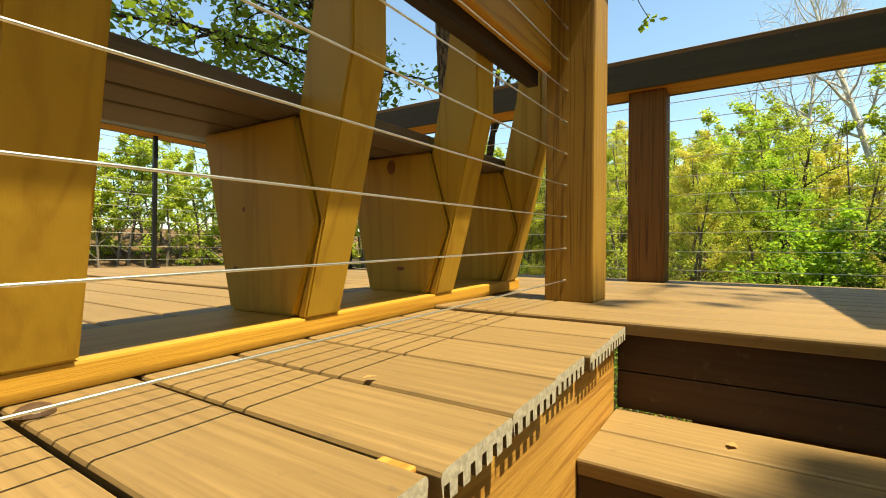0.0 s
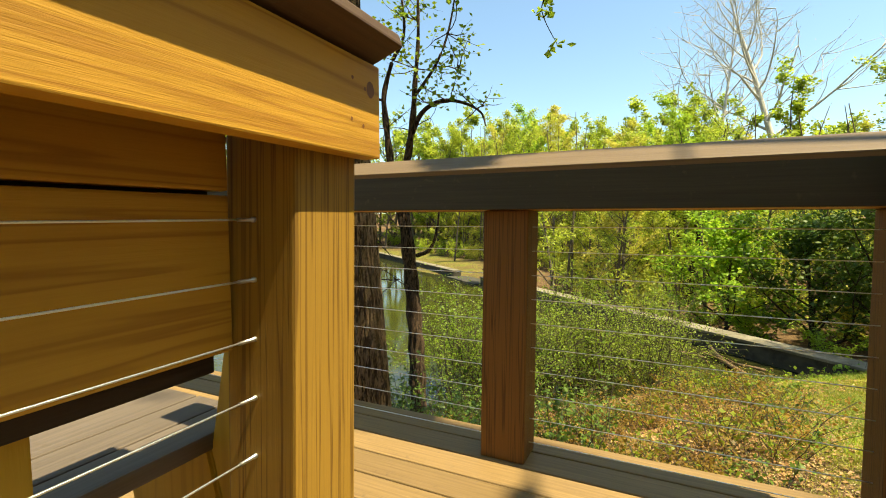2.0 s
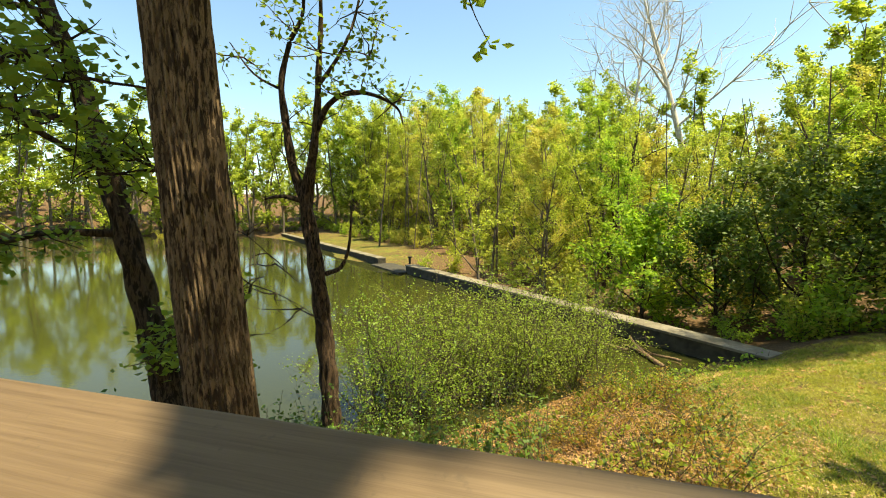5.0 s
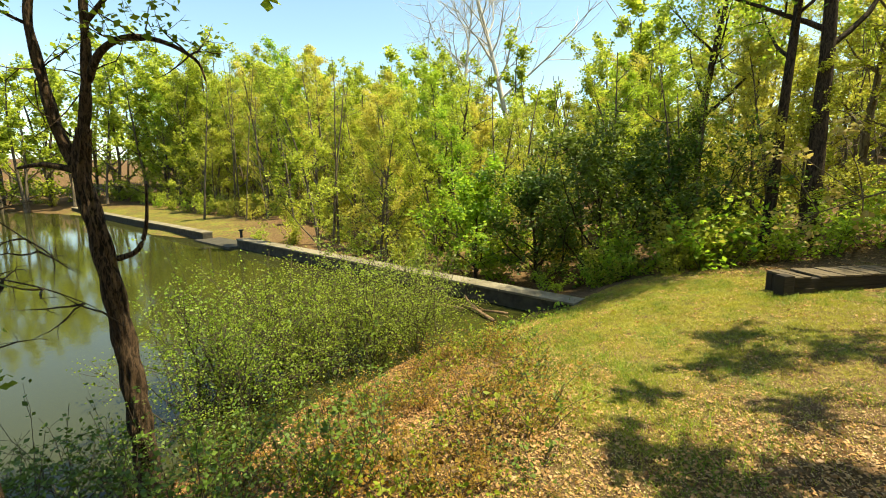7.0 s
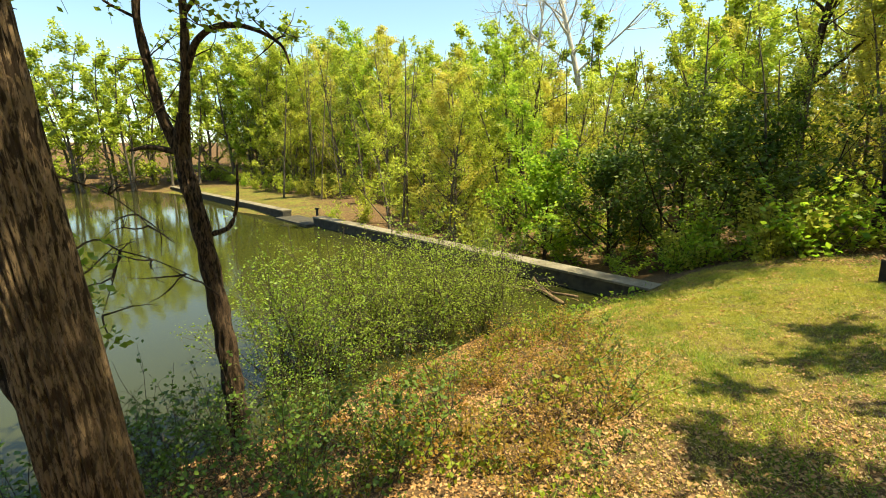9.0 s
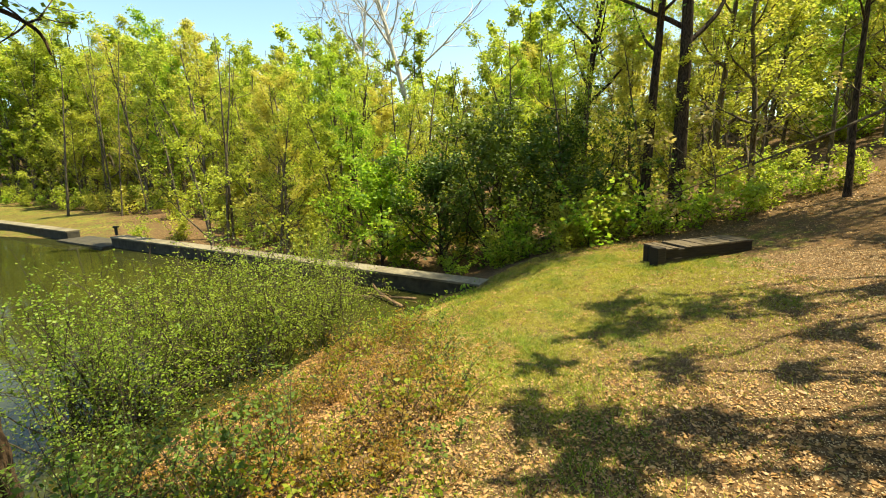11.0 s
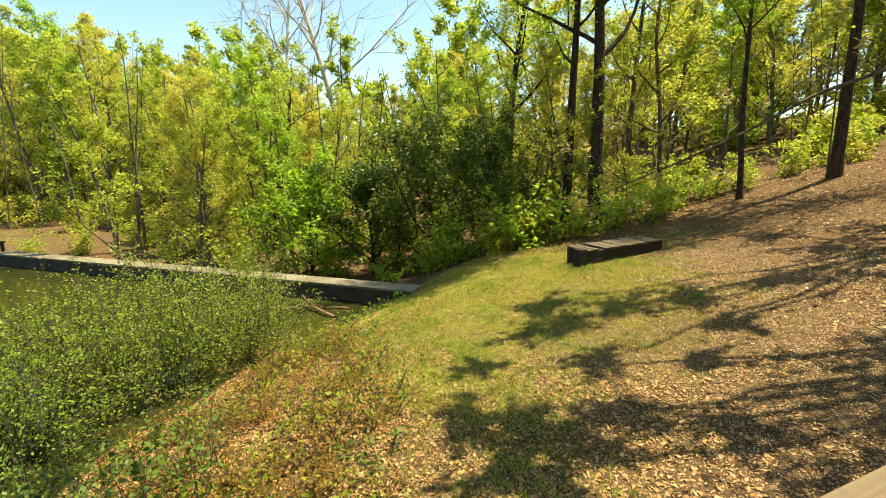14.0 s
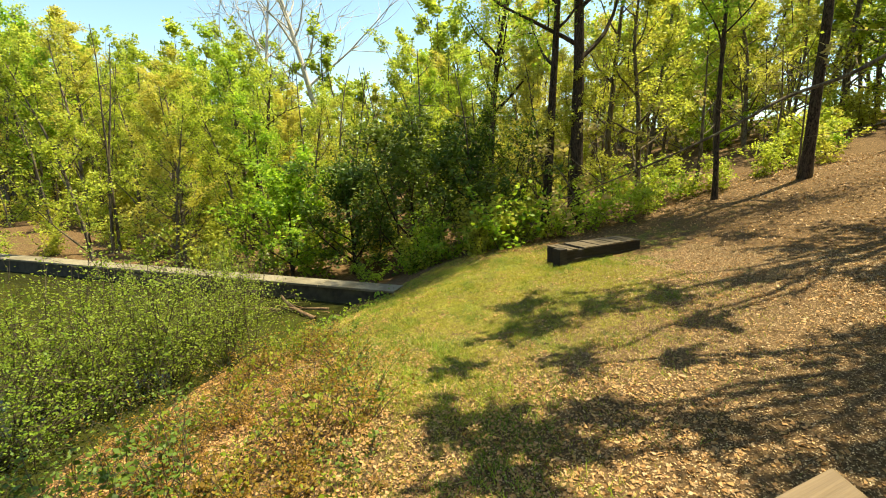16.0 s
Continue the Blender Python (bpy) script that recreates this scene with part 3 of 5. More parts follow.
def lawn_share(x, y):
    """How grassy the ground is: the lawn by the dam, the strip behind its far half."""
    a = np.exp(-(((x - 6.4) / 4.8) ** 2 + ((y - 14.6) / 6.0) ** 2) ** 2)
    b = np.exp(-((x - 2.6) / 1.6) ** 2 - ((y - 9.0) / 3.0) ** 2) * 0.75
    c = np.exp(-((((x + 34) * 0.72 - (y - 60) * 0.69) / 30) ** 2 + (((x + 34) * 0.69 + (y - 60) * 0.72) / 8) ** 2) ** 2)
    d = np.exp(-(((x - 14) / 5) ** 2 + ((y - 15) / 2.5) ** 2)) * 0.7
    return np.clip(a + b + c + d, 0, 1)


zone = gm.attributes.new("zone", "FLOAT", "POINT")
zone.data.foreach_set("value", lawn_share(X, Y).ravel().astype(np.float32))
tagged(link_mesh("ground", gm, M_GROUND), "leaf-strewn bank and patchy grass lawn sloping to the pond", "ground", kind="structure")

wm = bmesh.new()
wm.faces.new([wm.verts.new((x, y, WATER_Z)) for x, y in ((3.0, -70), (3.0, 14), (5.6, 19.4), (-14.0, 38.5), (-18.6, 42.9), (-53, 76.2), (-60, 105), (-150, 105), (-150, -70))])
tagged(part("water_pond", wm, M_WATER), "still olive-green pond water", "water", kind="structure")

# ---- concrete dam with a spillway gap ----
def dam_wall(p, q, label):
    p, q = Vector(p), Vector(q)
    d = q - p
    ang = math.degrees(math.atan2(d.y, d.x))
    ob = tagged(new("dam_wall"), label, "dam", kind="structure")
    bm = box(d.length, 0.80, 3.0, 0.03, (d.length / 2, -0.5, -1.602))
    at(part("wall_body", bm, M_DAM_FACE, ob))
    n = max(2, int(d.length / 3.2))
    for i in range(n):
        at(part("coping_slab", box(d.length / n - 0.025, 0.95, 0.10, 0.02, ((i + 0.5) * d.length / n, -0.5, -0.05)), M_CONCRETE, ob))
    return at(ob, p.x, p.y, -3.2, 0, 0, ang)


dam_wall((5.35, 19.0), (-14.2, 37.9), "long low concrete dam wall with a walkway top")
dam_wall((-18.6, 42.1), (-53.0, 75.4), "far stretch of concrete dam wall beyond the spillway")
# The sill takes the same shade-darkened concrete as the dam face.
at(tagged(part("spillway_sill", box(6.4, 2.2, 1.4, 0.05), M_DAM_FACE), "low concrete spillway sill between the dam walls", "spillway", kind="structure"), -16.0, 40.3, -4.45, 0, 0, 136)
valve = tagged(new("valve_post"), "dark metal valve post at the spillway", "post")
at(valve, -14.0, 38.6, -3.2)
part("pillar", box(0.16, 0.16, 0.5, 0.02, (0, 0, 0.25)), M_BLACK, valve)
part("head", box(0.30, 0.30, 0.14, 0.04, (0, 0, 0.57)), M_BLACK, valve)

# ---- driftwood against the dam ----
for i, (x, y, ln, r, a) in enumerate(((1.6, 20.2, 2.6, 0.09, 128), (2.3, 20.6, 1.9, 0.06, 146), (3.0, 19.6, 1.5, 0.07, 112), (0.6, 21.6, 2.2, 0.07, 137))):
    grain = np.random.default_rng(400 + i)
    p = bend(grain, (-ln / 2, 0, 0), (1, 0, 0), ln, 8, 0.07)
    log = [tube(p, np.linspace(r, r * 0.5, 9), 9), tube(bend(grain, p[4], (0.6, 0.7, 0.5), ln * 0.3, 4, 0.15), np.linspace(r * 0.45, r * 0.15, 5), 6)]
    at(tagged(link_mesh("driftwood_log", array_mesh("driftwood_log", *merge(log), True), M_DRIFT), "pale brown driftwood log floating against the dam", "log", "driftwood"), x, y, -3.88, 0, 0, a)

# ---- timber platform on the lawn ----
pile = tagged(new("timber_platform"), "low blackened timber platform with weathered plank top on the lawn", "platform")
L = 3.35
at(part("side_timber", box(L, 0.22, 0.30, 0.02, (L / 2, 0.11, 0.15)), M_TIMBER, pile))
at(part("side_timber", box(L, 0.22, 0.26, 0.02, (L / 2, 0.12, 0.432)), M_TIMBER, pile))
at(part("side_timber", box(L, 0.22, 0.56, 0.02, (L / 2, 0.86, 0.28)), M_TIMBER, pile))
for x in (0.11, L - 0.11):
    at(part("end_timber", box(0.22, 0.50, 0.54, 0.02, (x, 0.49, 0.27)), M_TIMBER, pile))
at(part("corner_block", box(0.30, 0.34, 0.66, 0.02, (-0.16, 0.14, 0.33)), M_TIMBER, pile))
for i in range(14):
    if i in (2,):
        continue
    at(part("plank", box(1.02, 0.218, 0.05, 0.008), M_TIMBER_TOP, pile), 0.13 + i * 0.24, 0.49, 0.588 + 0.008 * math.sin(i * 2.3), 0, 0.4 * math.sin(i * 1.7), 90 + 0.8 * math.sin(i * 3.1))
at(pile, 9.55, 14.15, ground_z(11.2, 14.4) - 0.20, 0, -1.5, 1.5)


# ---- trees ----
def grow(rng, height, radius, clear, spread, limbs, twigs, n_leaf, leaf, lean=(0, 0), up=0.08, sides=8, droop=0.0, wob=0.05, fine=1.0):
    """Wood pieces and leaf places of one tree standing at the origin."""
    trunk = bend(rng, (0, 0, -0.4), (lean[0], lean[1], 1.0), height * 0.96 + 0.4, 14, wob, 0.02)
    rad = radius * (1 - 0.86 * np.linspace(0, 1, len(trunk)) ** 1.1)
    rad[0] *= 1.35
    wood_bits, spots = [tube(trunk, rad, sides)], []
    for i in range(limbs):
        f = clear + (1 - clear) * (i + rng.uniform(0, 0.9)) / limbs
        k = f * (len(trunk) - 1)
        a = int(min(k, len(trunk) - 2))
        p = trunk[a] + (trunk[a + 1] - trunk[a]) * (k - a)
        az = i * 2.4 + rng.uniform(-0.5, 0.5)
        ln = spread * (1.05 - 0.7 * f) * rng.uniform(0.7, 1.25)
        limb = bend(rng, p, (math.cos(az), math.sin(az), 0.55 + 0.5 * f), ln, 7, 0.13, up - droop)
        r0 = radius * (1 - 0.86 * f) * 0.55
        wood_bits.append(tube(limb, np.linspace(r0, 0.012 * fine, 8), 5))
        for j in range(twigs):
            q = limb[2 + int(rng.integers(0, 6))]
            tw = bend(rng, q, rng.normal(size=3) + np.array([math.cos(az) * 0.7, math.sin(az) * 0.7, 0.5]), ln * rng.uniform(0.25, 0.5), 4, 0.18, up - droop)
            wood_bits.append(tube(tw, np.linspace(max(r0 * 0.32, 0.010 * fine), 0.006 * fine, 5), 4))
            spots.append(tw[1:])
        spots.append(limb[3:])
    spots = np.concatenate(spots)
    v, q = merge(wood_bits)
    lv = None
    if n_leaf:
        c = spots[rng.integers(0, len(spots), n_leaf)] + rng.normal(size=(n_leaf, 3)) * np.array([0.046, 0.046, 0.028]) * spread
        lv = leaves(rng, c, leaf)
    return (v, q), lv


def tree(seed, kind, wood_mat, leaf_mat, label, place=None, **kw):
    rng = np.random.default_rng(seed)
    wood_m, leaf_m = grow(rng, **kw)
    ob = tagged(new(kind), label, "tree")
    link_mesh("trunk", array_mesh("trunk", *wood_m, True), wood_mat, ob)
    if leaf_m:
        link_mesh("crown", array_mesh("crown", *leaf_m), leaf_mat, ob)
    if place:
        at(ob, place[0], place[1], ground_z(*place), 0, 0, seed * 47 % 360)
    return ob


def shrub(seed, kind, leaf_mat, label, stems, height, spread, n_leaf, leaf, low=0.3, stem_r=0.012, twigs=4, loose=0.05):
    rng = np.random.default_rng(seed)
    bits, spots = [], []
    for i in range(stems):
        az = rng.uniform(0, 6.28)
        st = bend(rng, (rng.normal() * 0.12 * spread, rng.normal() * 0.12 * spread, -0.15), (math.cos(az) * 0.35 * spread / height * 2, math.sin(az) * 0.35 * spread / height * 2, 1), height * rng.uniform(0.65, 1.1), 7, 0.12, 0.02)
        bits.append(tube(st, np.linspace(stem_r, 0.003, 8), 4))
        a = max(1, int(low * 7))
        spots.append(st[a:])
        for j in range(twigs):
            q = st[int(rng.integers(a, 7))]
            tw = bend(rng, q, rng.normal(size=3) + np.array([0, 0, 0.5]), height * rng.uniform(0.12, 0.28), 3, 0.2)
            bits.append(tube(tw, np.linspace(stem_r * 0.4, 0.002, 4), 3))
            spots.append(tw)
    spots = np.concatenate(spots)
    c = spots[rng.integers(0, len(spots), n_leaf)] + rng.normal(size=(n_leaf, 3)) * loose * max(height, 0.8) * np.array([1, 1, 0.7])
    ob = tagged(new(kind), label, "shrub")
    link_mesh("branchwork", array_mesh("branchwork", *merge(bits), True), M_STEM, ob)
    link_mesh("foliage", array_mesh("foliage", *leaves(rng, c, leaf)), leaf_mat, ob)
    return ob


# woodland kinds, each built once and then repeated
WOODS, FAR_KINDS, TALL = [], [], (17, 20, 14, 18, 15, 9)
for s, (h, r, clear, spread, n, lf, mat, lab) in enumerate((
        (17, 0.20, 0.10, 5.0, 5200, 0.235, M_LEAF_FAR, "tall slender tree in yellow-green spring leaf"),
        (20, 0.24, 0.14, 5.8, 5600, 0.25, M_LEAF_FAR, "tall woodland tree with airy spring foliage"),
        (14, 0.14, 0.06, 4.2, 4600, 0.21, M_LEAF_FAR, "young woodland tree in pale green leaf"),
        (18, 0.20, 0.16, 5.2, 2800, 0.23, M_LEAF_FAR, "thinly leaved woodland tree with grey trunk"),
        (15, 0.16, 0.08, 4.6, 5000, 0.225, M_LEAF_GREEN, "woodland tree in fresh green leaf"),
        (9, 0.07, 0.05, 3.2, 3600, 0.18, M_LEAF_FAR, "understorey sapling in yellow-green leaf"))):
    t = tree(11 + s, "woodland_tree", M_BARK_GREY, mat, lab, height=h, radius=r, clear=clear, spread=spread, limbs=17, twigs=4, n_leaf=int(n * 1.5), leaf=lf * 0.72, sides=5)
    tagged(t, group="woodland trees")
    WOODS.append(t)
for s in range(3):
    FAR_KINDS.append(grow(np.random.default_rng(300 + s), 19 - 2 * s, 0.22, 0.08, 6.0, 10, 2, 2000, 0.35, sides=4))
rng = np.random.default_rng(5)
DAM_A, DAM_D, DAM_N = np.array([5.35, 19.0]), np.array([-0.719, 0.695]), np.array([0.695, 0.719])
spots, far_spots = [], []
for along in np.arange(-6, 92, 3.4):                       # below and behind the dam
    for off in (6, 10, 14.5, 19, 24, 31, 39, 47):
        u, v = along + rng.uniform(-1.7, 1.7), off + rng.uniform(-2.2, 2.2)
        if u > 24 and v < 11 or u < 4 and v > 12:
            continue
        p = DAM_A + DAM_D * u + DAM_N * v
        if 3.5 < p[0] < 12 and p[1] < 33:
            continue
        (spots if off < 30 else far_spots).append((p[0], p[1], 1.0 if v < 30 else 1.12))
for a in np.arange(94, 218, 2.2):                          # across the pond
    for rr in (92, 99, 109):
        b = radians(a + rng.uniform(-1.0, 1.0))
        far_spots.append((-10 + (rr + rng.uniform(-3, 3)) * math.cos(b), 12 + (rr - 16 + rng.uniform(-3, 3)) * math.sin(b), 1.3))
for _ in range(84):                                        # the wooded hillside
    x, y = rng.uniform(13, 46), rng.uniform(-6, 46)
    if y < 19 - 0.10 * x and x < 23 or (x < 17 and y < 21.5) or math.hypot(x - 23, y - 14.6) < 3:
        continue
    spots.append((x, y, 0.95))
for _ in range(95):                                        # the top of the slope
    far_spots.append((rng.uniform(40, 72), rng.uniform(-14, 56), 0.95))
for _ in range(36):                                        # woods behind the deck
    far_spots.append((rng.uniform(-14, 26), rng.uniform(-34, -8), 1.0))
far_wood, far_leaf = [], []
for i in range(100):                                       # slim straight stems among the trees
    p = DAM_A + DAM_D * rng.uniform(-4, 60) + DAM_N * rng.uniform(5, 34) if i < 50 else np.array([rng.uniform(16, 44), rng.uniform(6, 44)])
    if p[0] > 13 and p[1] < 19 - 0.1 * p[0] and p[0] < 24 or p[0] < 17 and p[1] < 21.5 and p[0] > 5:
        continue
    d = math.hypot(p[0], p[1] - 3)
    z = ground_z(p[0], p[1])
    stem = bend(rng, (p[0], p[1], z - 0.2), (rng.normal() * 0.06, rng.normal() * 0.06, 1), 1.5 + d * rng.uniform(0.16, 0.25) - z, 8, 0.035)
    r = rng.uniform(0.05, 0.13)
    far_wood.append(tube(stem, np.linspace(r, 0.02, 9), 6))
    for _ in range(7):
        q = stem[int(rng.integers(3, 8))]
        far_wood.append(tube(bend(rng, q, rng.normal(size=3) + np.array([0, 0, 0.7]), rng.uniform(1.0, 2.6), 4, 0.15, 0.05), np.linspace(0.03, 0.008, 5), 4))
for x, y, s in far_spots:
    (v, q), (lv, lq) = FAR_KINDS[int(rng.integers(0, 3))]
    a, k = rng.uniform(0, 6.28), s * rng.uniform(0.82, 1.15) * (0.78 if 4 < math.degrees(math.atan2(x, y - 3)) < 21 and y > 0 else 1.0)
    turn = np.array([[math.cos(a), -math.sin(a), 0], [math.sin(a), math.cos(a), 0], [0, 0, 1]]) * k
    o = np.array([x, y, ground_z(x, y) - 0.2])
    far_wood.append((v @ turn.T + o, q))
    far_leaf.append((lv @ turn.T + o, lq))
tagged(link_mesh("distant_woods", array_mesh("distant_woods", *merge(far_wood), True), M_BARK_GREY), "grey trunks of the distant woods", "woods", kind="stuff")
tagged(link_mesh("distant_foliage", array_mesh("distant_foliage", *merge(far_leaf)), M_LEAF_FAR), "pale spring foliage of the distant woods", "woods", kind="stuff")
used = set()
for x, y, s in spots:
    k = int(rng.integers(0, 6)) if s == 1.0 or rng.uniform() < 0.5 else (2, 5)[int(rng.integers(0, 2))]
    z, d = ground_z(x, y) - 0.1, math.hypot(x, y - 3)
    if s == 1.0:                                           # the wood below the dam thins towards the water
        low = 0.80 if 4 < math.degrees(math.atan2(x, y - 3)) < 21 else 1.0
        s = min(1.3, (1.5 + d * rng.uniform(0.15, 0.25) * low - z) / TALL[k])
    m = pose(x, y, z, 0, 0, rng.uniform(0, 360))
    t = copy_thing(WOODS[k], m) if k in used else WOODS[k]
    t.matrix_basis = m
    t.scale = (s * rng.uniform(0.88, 1.08),) * 3
    used.add(k)

# single trees that stand out
tree(31, "sycamore_tree", M_BARK_PALE, M_LEAF_BUD, "tall bare sycamore with pale forking limbs", (11.6, 61.0), height=33, radius=0.5, clear=0.42, spread=17, limbs=18, twigs=15, fine=2.3, n_leaf=900, leaf=0.11, up=0.10)
tree(32, "sycamore_tree", M_BARK_PALE, M_LEAF_BUD, "bare grey tree with fine upright twigs", (4.5, 60.0), height=30, radius=0.36, clear=0.42, spread=14, limbs=17, twigs=15, fine=2.3, n_leaf=900, leaf=0.11, up=0.12)
tree(33, "leaning_tree", M_BARK_DARK, M_LEAF_FAR, "dark leaning tree with sparse pale leaves", (1.6, 38.0), height=13, radius=0.3, clear=0.3, spread=6, limbs=12, twigs=4, n_leaf=3449, leaf=0.13, lean=(-0.25, 0.1))
tree(34, "green_tree", M_BARK_DARK, M_LEAF_GREEN, "low bright green leafy tree below the dam", (2.9, 29.0), height=5.6, radius=0.12, clear=0.05, spread=4.6, limbs=18, twigs=4, n_leaf=5200, leaf=0.2)
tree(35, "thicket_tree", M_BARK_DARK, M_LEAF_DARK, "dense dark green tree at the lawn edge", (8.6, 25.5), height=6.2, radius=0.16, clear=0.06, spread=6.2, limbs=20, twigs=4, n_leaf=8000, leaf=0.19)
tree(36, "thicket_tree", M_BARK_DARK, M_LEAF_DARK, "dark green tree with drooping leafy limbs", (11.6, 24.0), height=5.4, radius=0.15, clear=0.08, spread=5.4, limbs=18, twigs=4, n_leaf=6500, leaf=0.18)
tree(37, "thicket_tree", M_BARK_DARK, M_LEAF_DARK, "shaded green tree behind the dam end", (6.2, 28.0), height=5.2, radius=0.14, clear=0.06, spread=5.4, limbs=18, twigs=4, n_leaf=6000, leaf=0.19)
tree(38, "oak_tree", M_BARK_DARK, M_LEAF_GREEN, "tall dark-trunked tree at the lawn edge", (14.4, 27.5), height=19, radius=0.30, clear=0.4, spread=7.5, limbs=14, twigs=4, n_leaf=8280, leaf=0.17)
tree(39, "oak_tree", M_BARK_DARK, M_LEAF_GREEN, "straight tall tree with dark bark beside the platform", (15.1, 20.2), height=22, radius=0.34, wob=0.018, clear=0.35, spread=8, limbs=15, twigs=4, n_leaf=9660, leaf=0.15)
tree(40, "oak_tree", M_BARK_DARK, M_LEAF_GREEN, "twin dark trunk beside a taller tree", (13.9, 20.9), height=20, radius=0.24, wob=0.018, clear=0.4, spread=7, limbs=13, twigs=4, n_leaf=7359, leaf=0.15)
tree(41, "oak_tree", M_BARK_DARK, M_LEAF_GREEN, "tall grey-brown tree on the leafy slope", (23.2, 14.6), height=21, radius=0.25, wob=0.018, clear=0.35, spread=9, limbs=14, twigs=4, n_leaf=9200, leaf=0.15)
tree(42, "oak_tree", M_BARK_DARK, M_LEAF_GREEN, "thin straight tree on the leafy slope", (20.0, 16.5), height=16, radius=0.13, wob=0.018, clear=0.4, spread=5, limbs=12, twigs=4, n_leaf=5979, leaf=0.13)
for s, (x, y, h, r, sp, n) in enumerate(((11.5, 0.5, 18, 0.3, 8.0, 1700), (7.0, -4.5, 17, 0.3, 7.5, 2400), (2.0, -8.0, 17, 0.28, 7.0, 2400))):
    tree(51 + s, "oak_tree", M_BARK_DARK, M_LEAF_GREEN, "broad spreading tree shading the lawn", (x, y), height=h, radius=r, clear=0.34, spread=sp, limbs=14, twigs=4, n_leaf=n, leaf=0.34)


def sprays_over(rng, roots, spots_below, high):
    """Boughs from the nearest root that carry leafy sprays high over the given spots of ground (x, y, breadth)."""
    bits, spots = [], []
    for gx, gy, wide in spots_below:
        h = high * rng.uniform(0.9, 1.1)
        tip = np.array([gx, gy, max(ground_z(gx, gy), -3.9)]) + np.array(SUN) / SUN.z * h
        root = roots[int(np.argmin(np.abs(roots[:, 2] - tip[2] + 1.5)))]
        f = np.linspace(0, 1, 10)[:, None]
        bough = root + (tip - root) * f + np.sin(f * 3.14) * np.array([0, 0, 0.7]) + rng.normal(size=(10, 3)) * 0.16 * np.sin(f * 3.14)
        bits.append(tube(bough, np.linspace(0.10, 0.025, 10), 6))
        for j in range(9):
            tw = bend(rng, tip, rng.normal(size=3) * np.array([1, 1, 0.3]), wide * rng.uniform(0.7, 1.5), 5, 0.2)
            bits.append(tube(tw, np.linspace(0.02, 0.006, 6), 4))
            spots.append(np.repeat(tw, 8, axis=0) + rng.normal(size=(48, 3)) * 0.15 * wide)
        for p in bough[3:]:
            tw = bend(rng, p, rng.normal(size=3), 1.3, 4, 0.25)
            bits.append(tube(tw, np.linspace(0.018, 0.005, 5), 4))
            spots.append(np.repeat(tw[1:], 2, axis=0) + rng.normal(size=(8, 3)) * 0.12)
    return bits, np.concatenate(spots)


def overhanging_tree(seed, x, y, height, radius, high, spots_below, label):
    rng = np.random.default_rng(seed)
    trunk = bend(rng, (x, y, ground_z(x, y) - 0.4), (0, 0, 1), height, 14, 0.03, 0.02)
    bits, spots = sprays_over(rng, trunk, spots_below, high)
    ob = tagged(new("oak_tree"), label, "tree")
    link_mesh("trunk", array_mesh("trunk", *merge(bits + [tube(trunk, np.linspace(radius, radius * 0.3, 15), 10)]), True), M_BARK_DARK, ob)
    link_mesh("crown", array_mesh("crown", *leaves(rng, spots, 0.17)), M_LEAF_GREEN, ob)
    return ob


overhanging_tree(61, 20.0, 8.7, 21, 0.36, 12.0, ((16.5, 9.6, 1.2), (14.0, 9.7, 1.1), (11.0, 9.0, 0.8), (12.0, 7.4, 1.2), (8.8, 10.0, 0.8), (7.6, 10.7, 0.9), (6.4, 11.1, 0.8), (5.2, 11.2, 0.6), (5.4, 8.9, 0.6), (6.6, 12.4, 0.7), (8.3, 8.4, 0.5), (15.0, 12.0, 1.0)), "tall oak on the slope with long leafy boughs")
overhanging_tree(62, 15.6, 5.0, 19, 0.32, 12.0, ((2.4, 8.5, 0.6), (3.0, 7.8, 0.6), (3.2, 7.1, 0.7), (4.2, 7.4, 0.5), (5.1, 6.2, 0.45), (2.3, 7.0, 0.7), (3.4, 10.1, 0.5), (9.2, 6.0, 0.8), (5.9, 4.8, 0.8), (7.8, 4.9, 0.6), (6.4, 7.8, 0.35)), "broad oak above the path with spreading boughs")
overhanging_tree(63, 7.4, 1.2, 16, 0.26, 10.0, ((-0.68, 1.36, 0.22), (-0.35, 2.5, 0.22), (-2.3, 3.2, 0.18), (0.4, 3.6, 0.4)), "oak beside the stairs with boughs over the deck")


# ---- trees beside the deck ----
def limb(path, r0, r1, sides=9, steps=6):
    """A smooth tapering limb through a few points."""
    p = np.array(path, float)
    t = np.linspace(0, len(p) - 1, (len(p) - 1) * steps + 1)
    out = []
    for v in t:
        i = int(min(max(math.floor(v), 0), len(p) - 2))
        f = v - i
        a, b, c, d = p[max(i - 1, 0)], p[i], p[i + 1], p[min(i + 2, len(p) - 1)]
        out.append(0.5 * (2 * b + (c - a) * f + (2 * a - 5 * b + 4 * c - d) * f * f + (3 * b - a - 3 * c + d) * f ** 3))
    v, q = tube(out, np.linspace(r0, r1, len(out)), sides)
    if sides < 12:
        return v, q
    centre = np.repeat(np.array(out), sides, axis=0)
    a = np.tile(np.arange(sides) * 2 * np.pi / sides, len(out))
    rough = 0.72 + 0.30 * np.abs(np.sin(4.5 * a + 1.7 * np.sin(centre[:, 2] * 2.3))) ** 0.6 + 0.10 * np.sin(centre[:, 2] * 9 + 2 * a)
    return centre + (v - centre) * rough[:, None], q


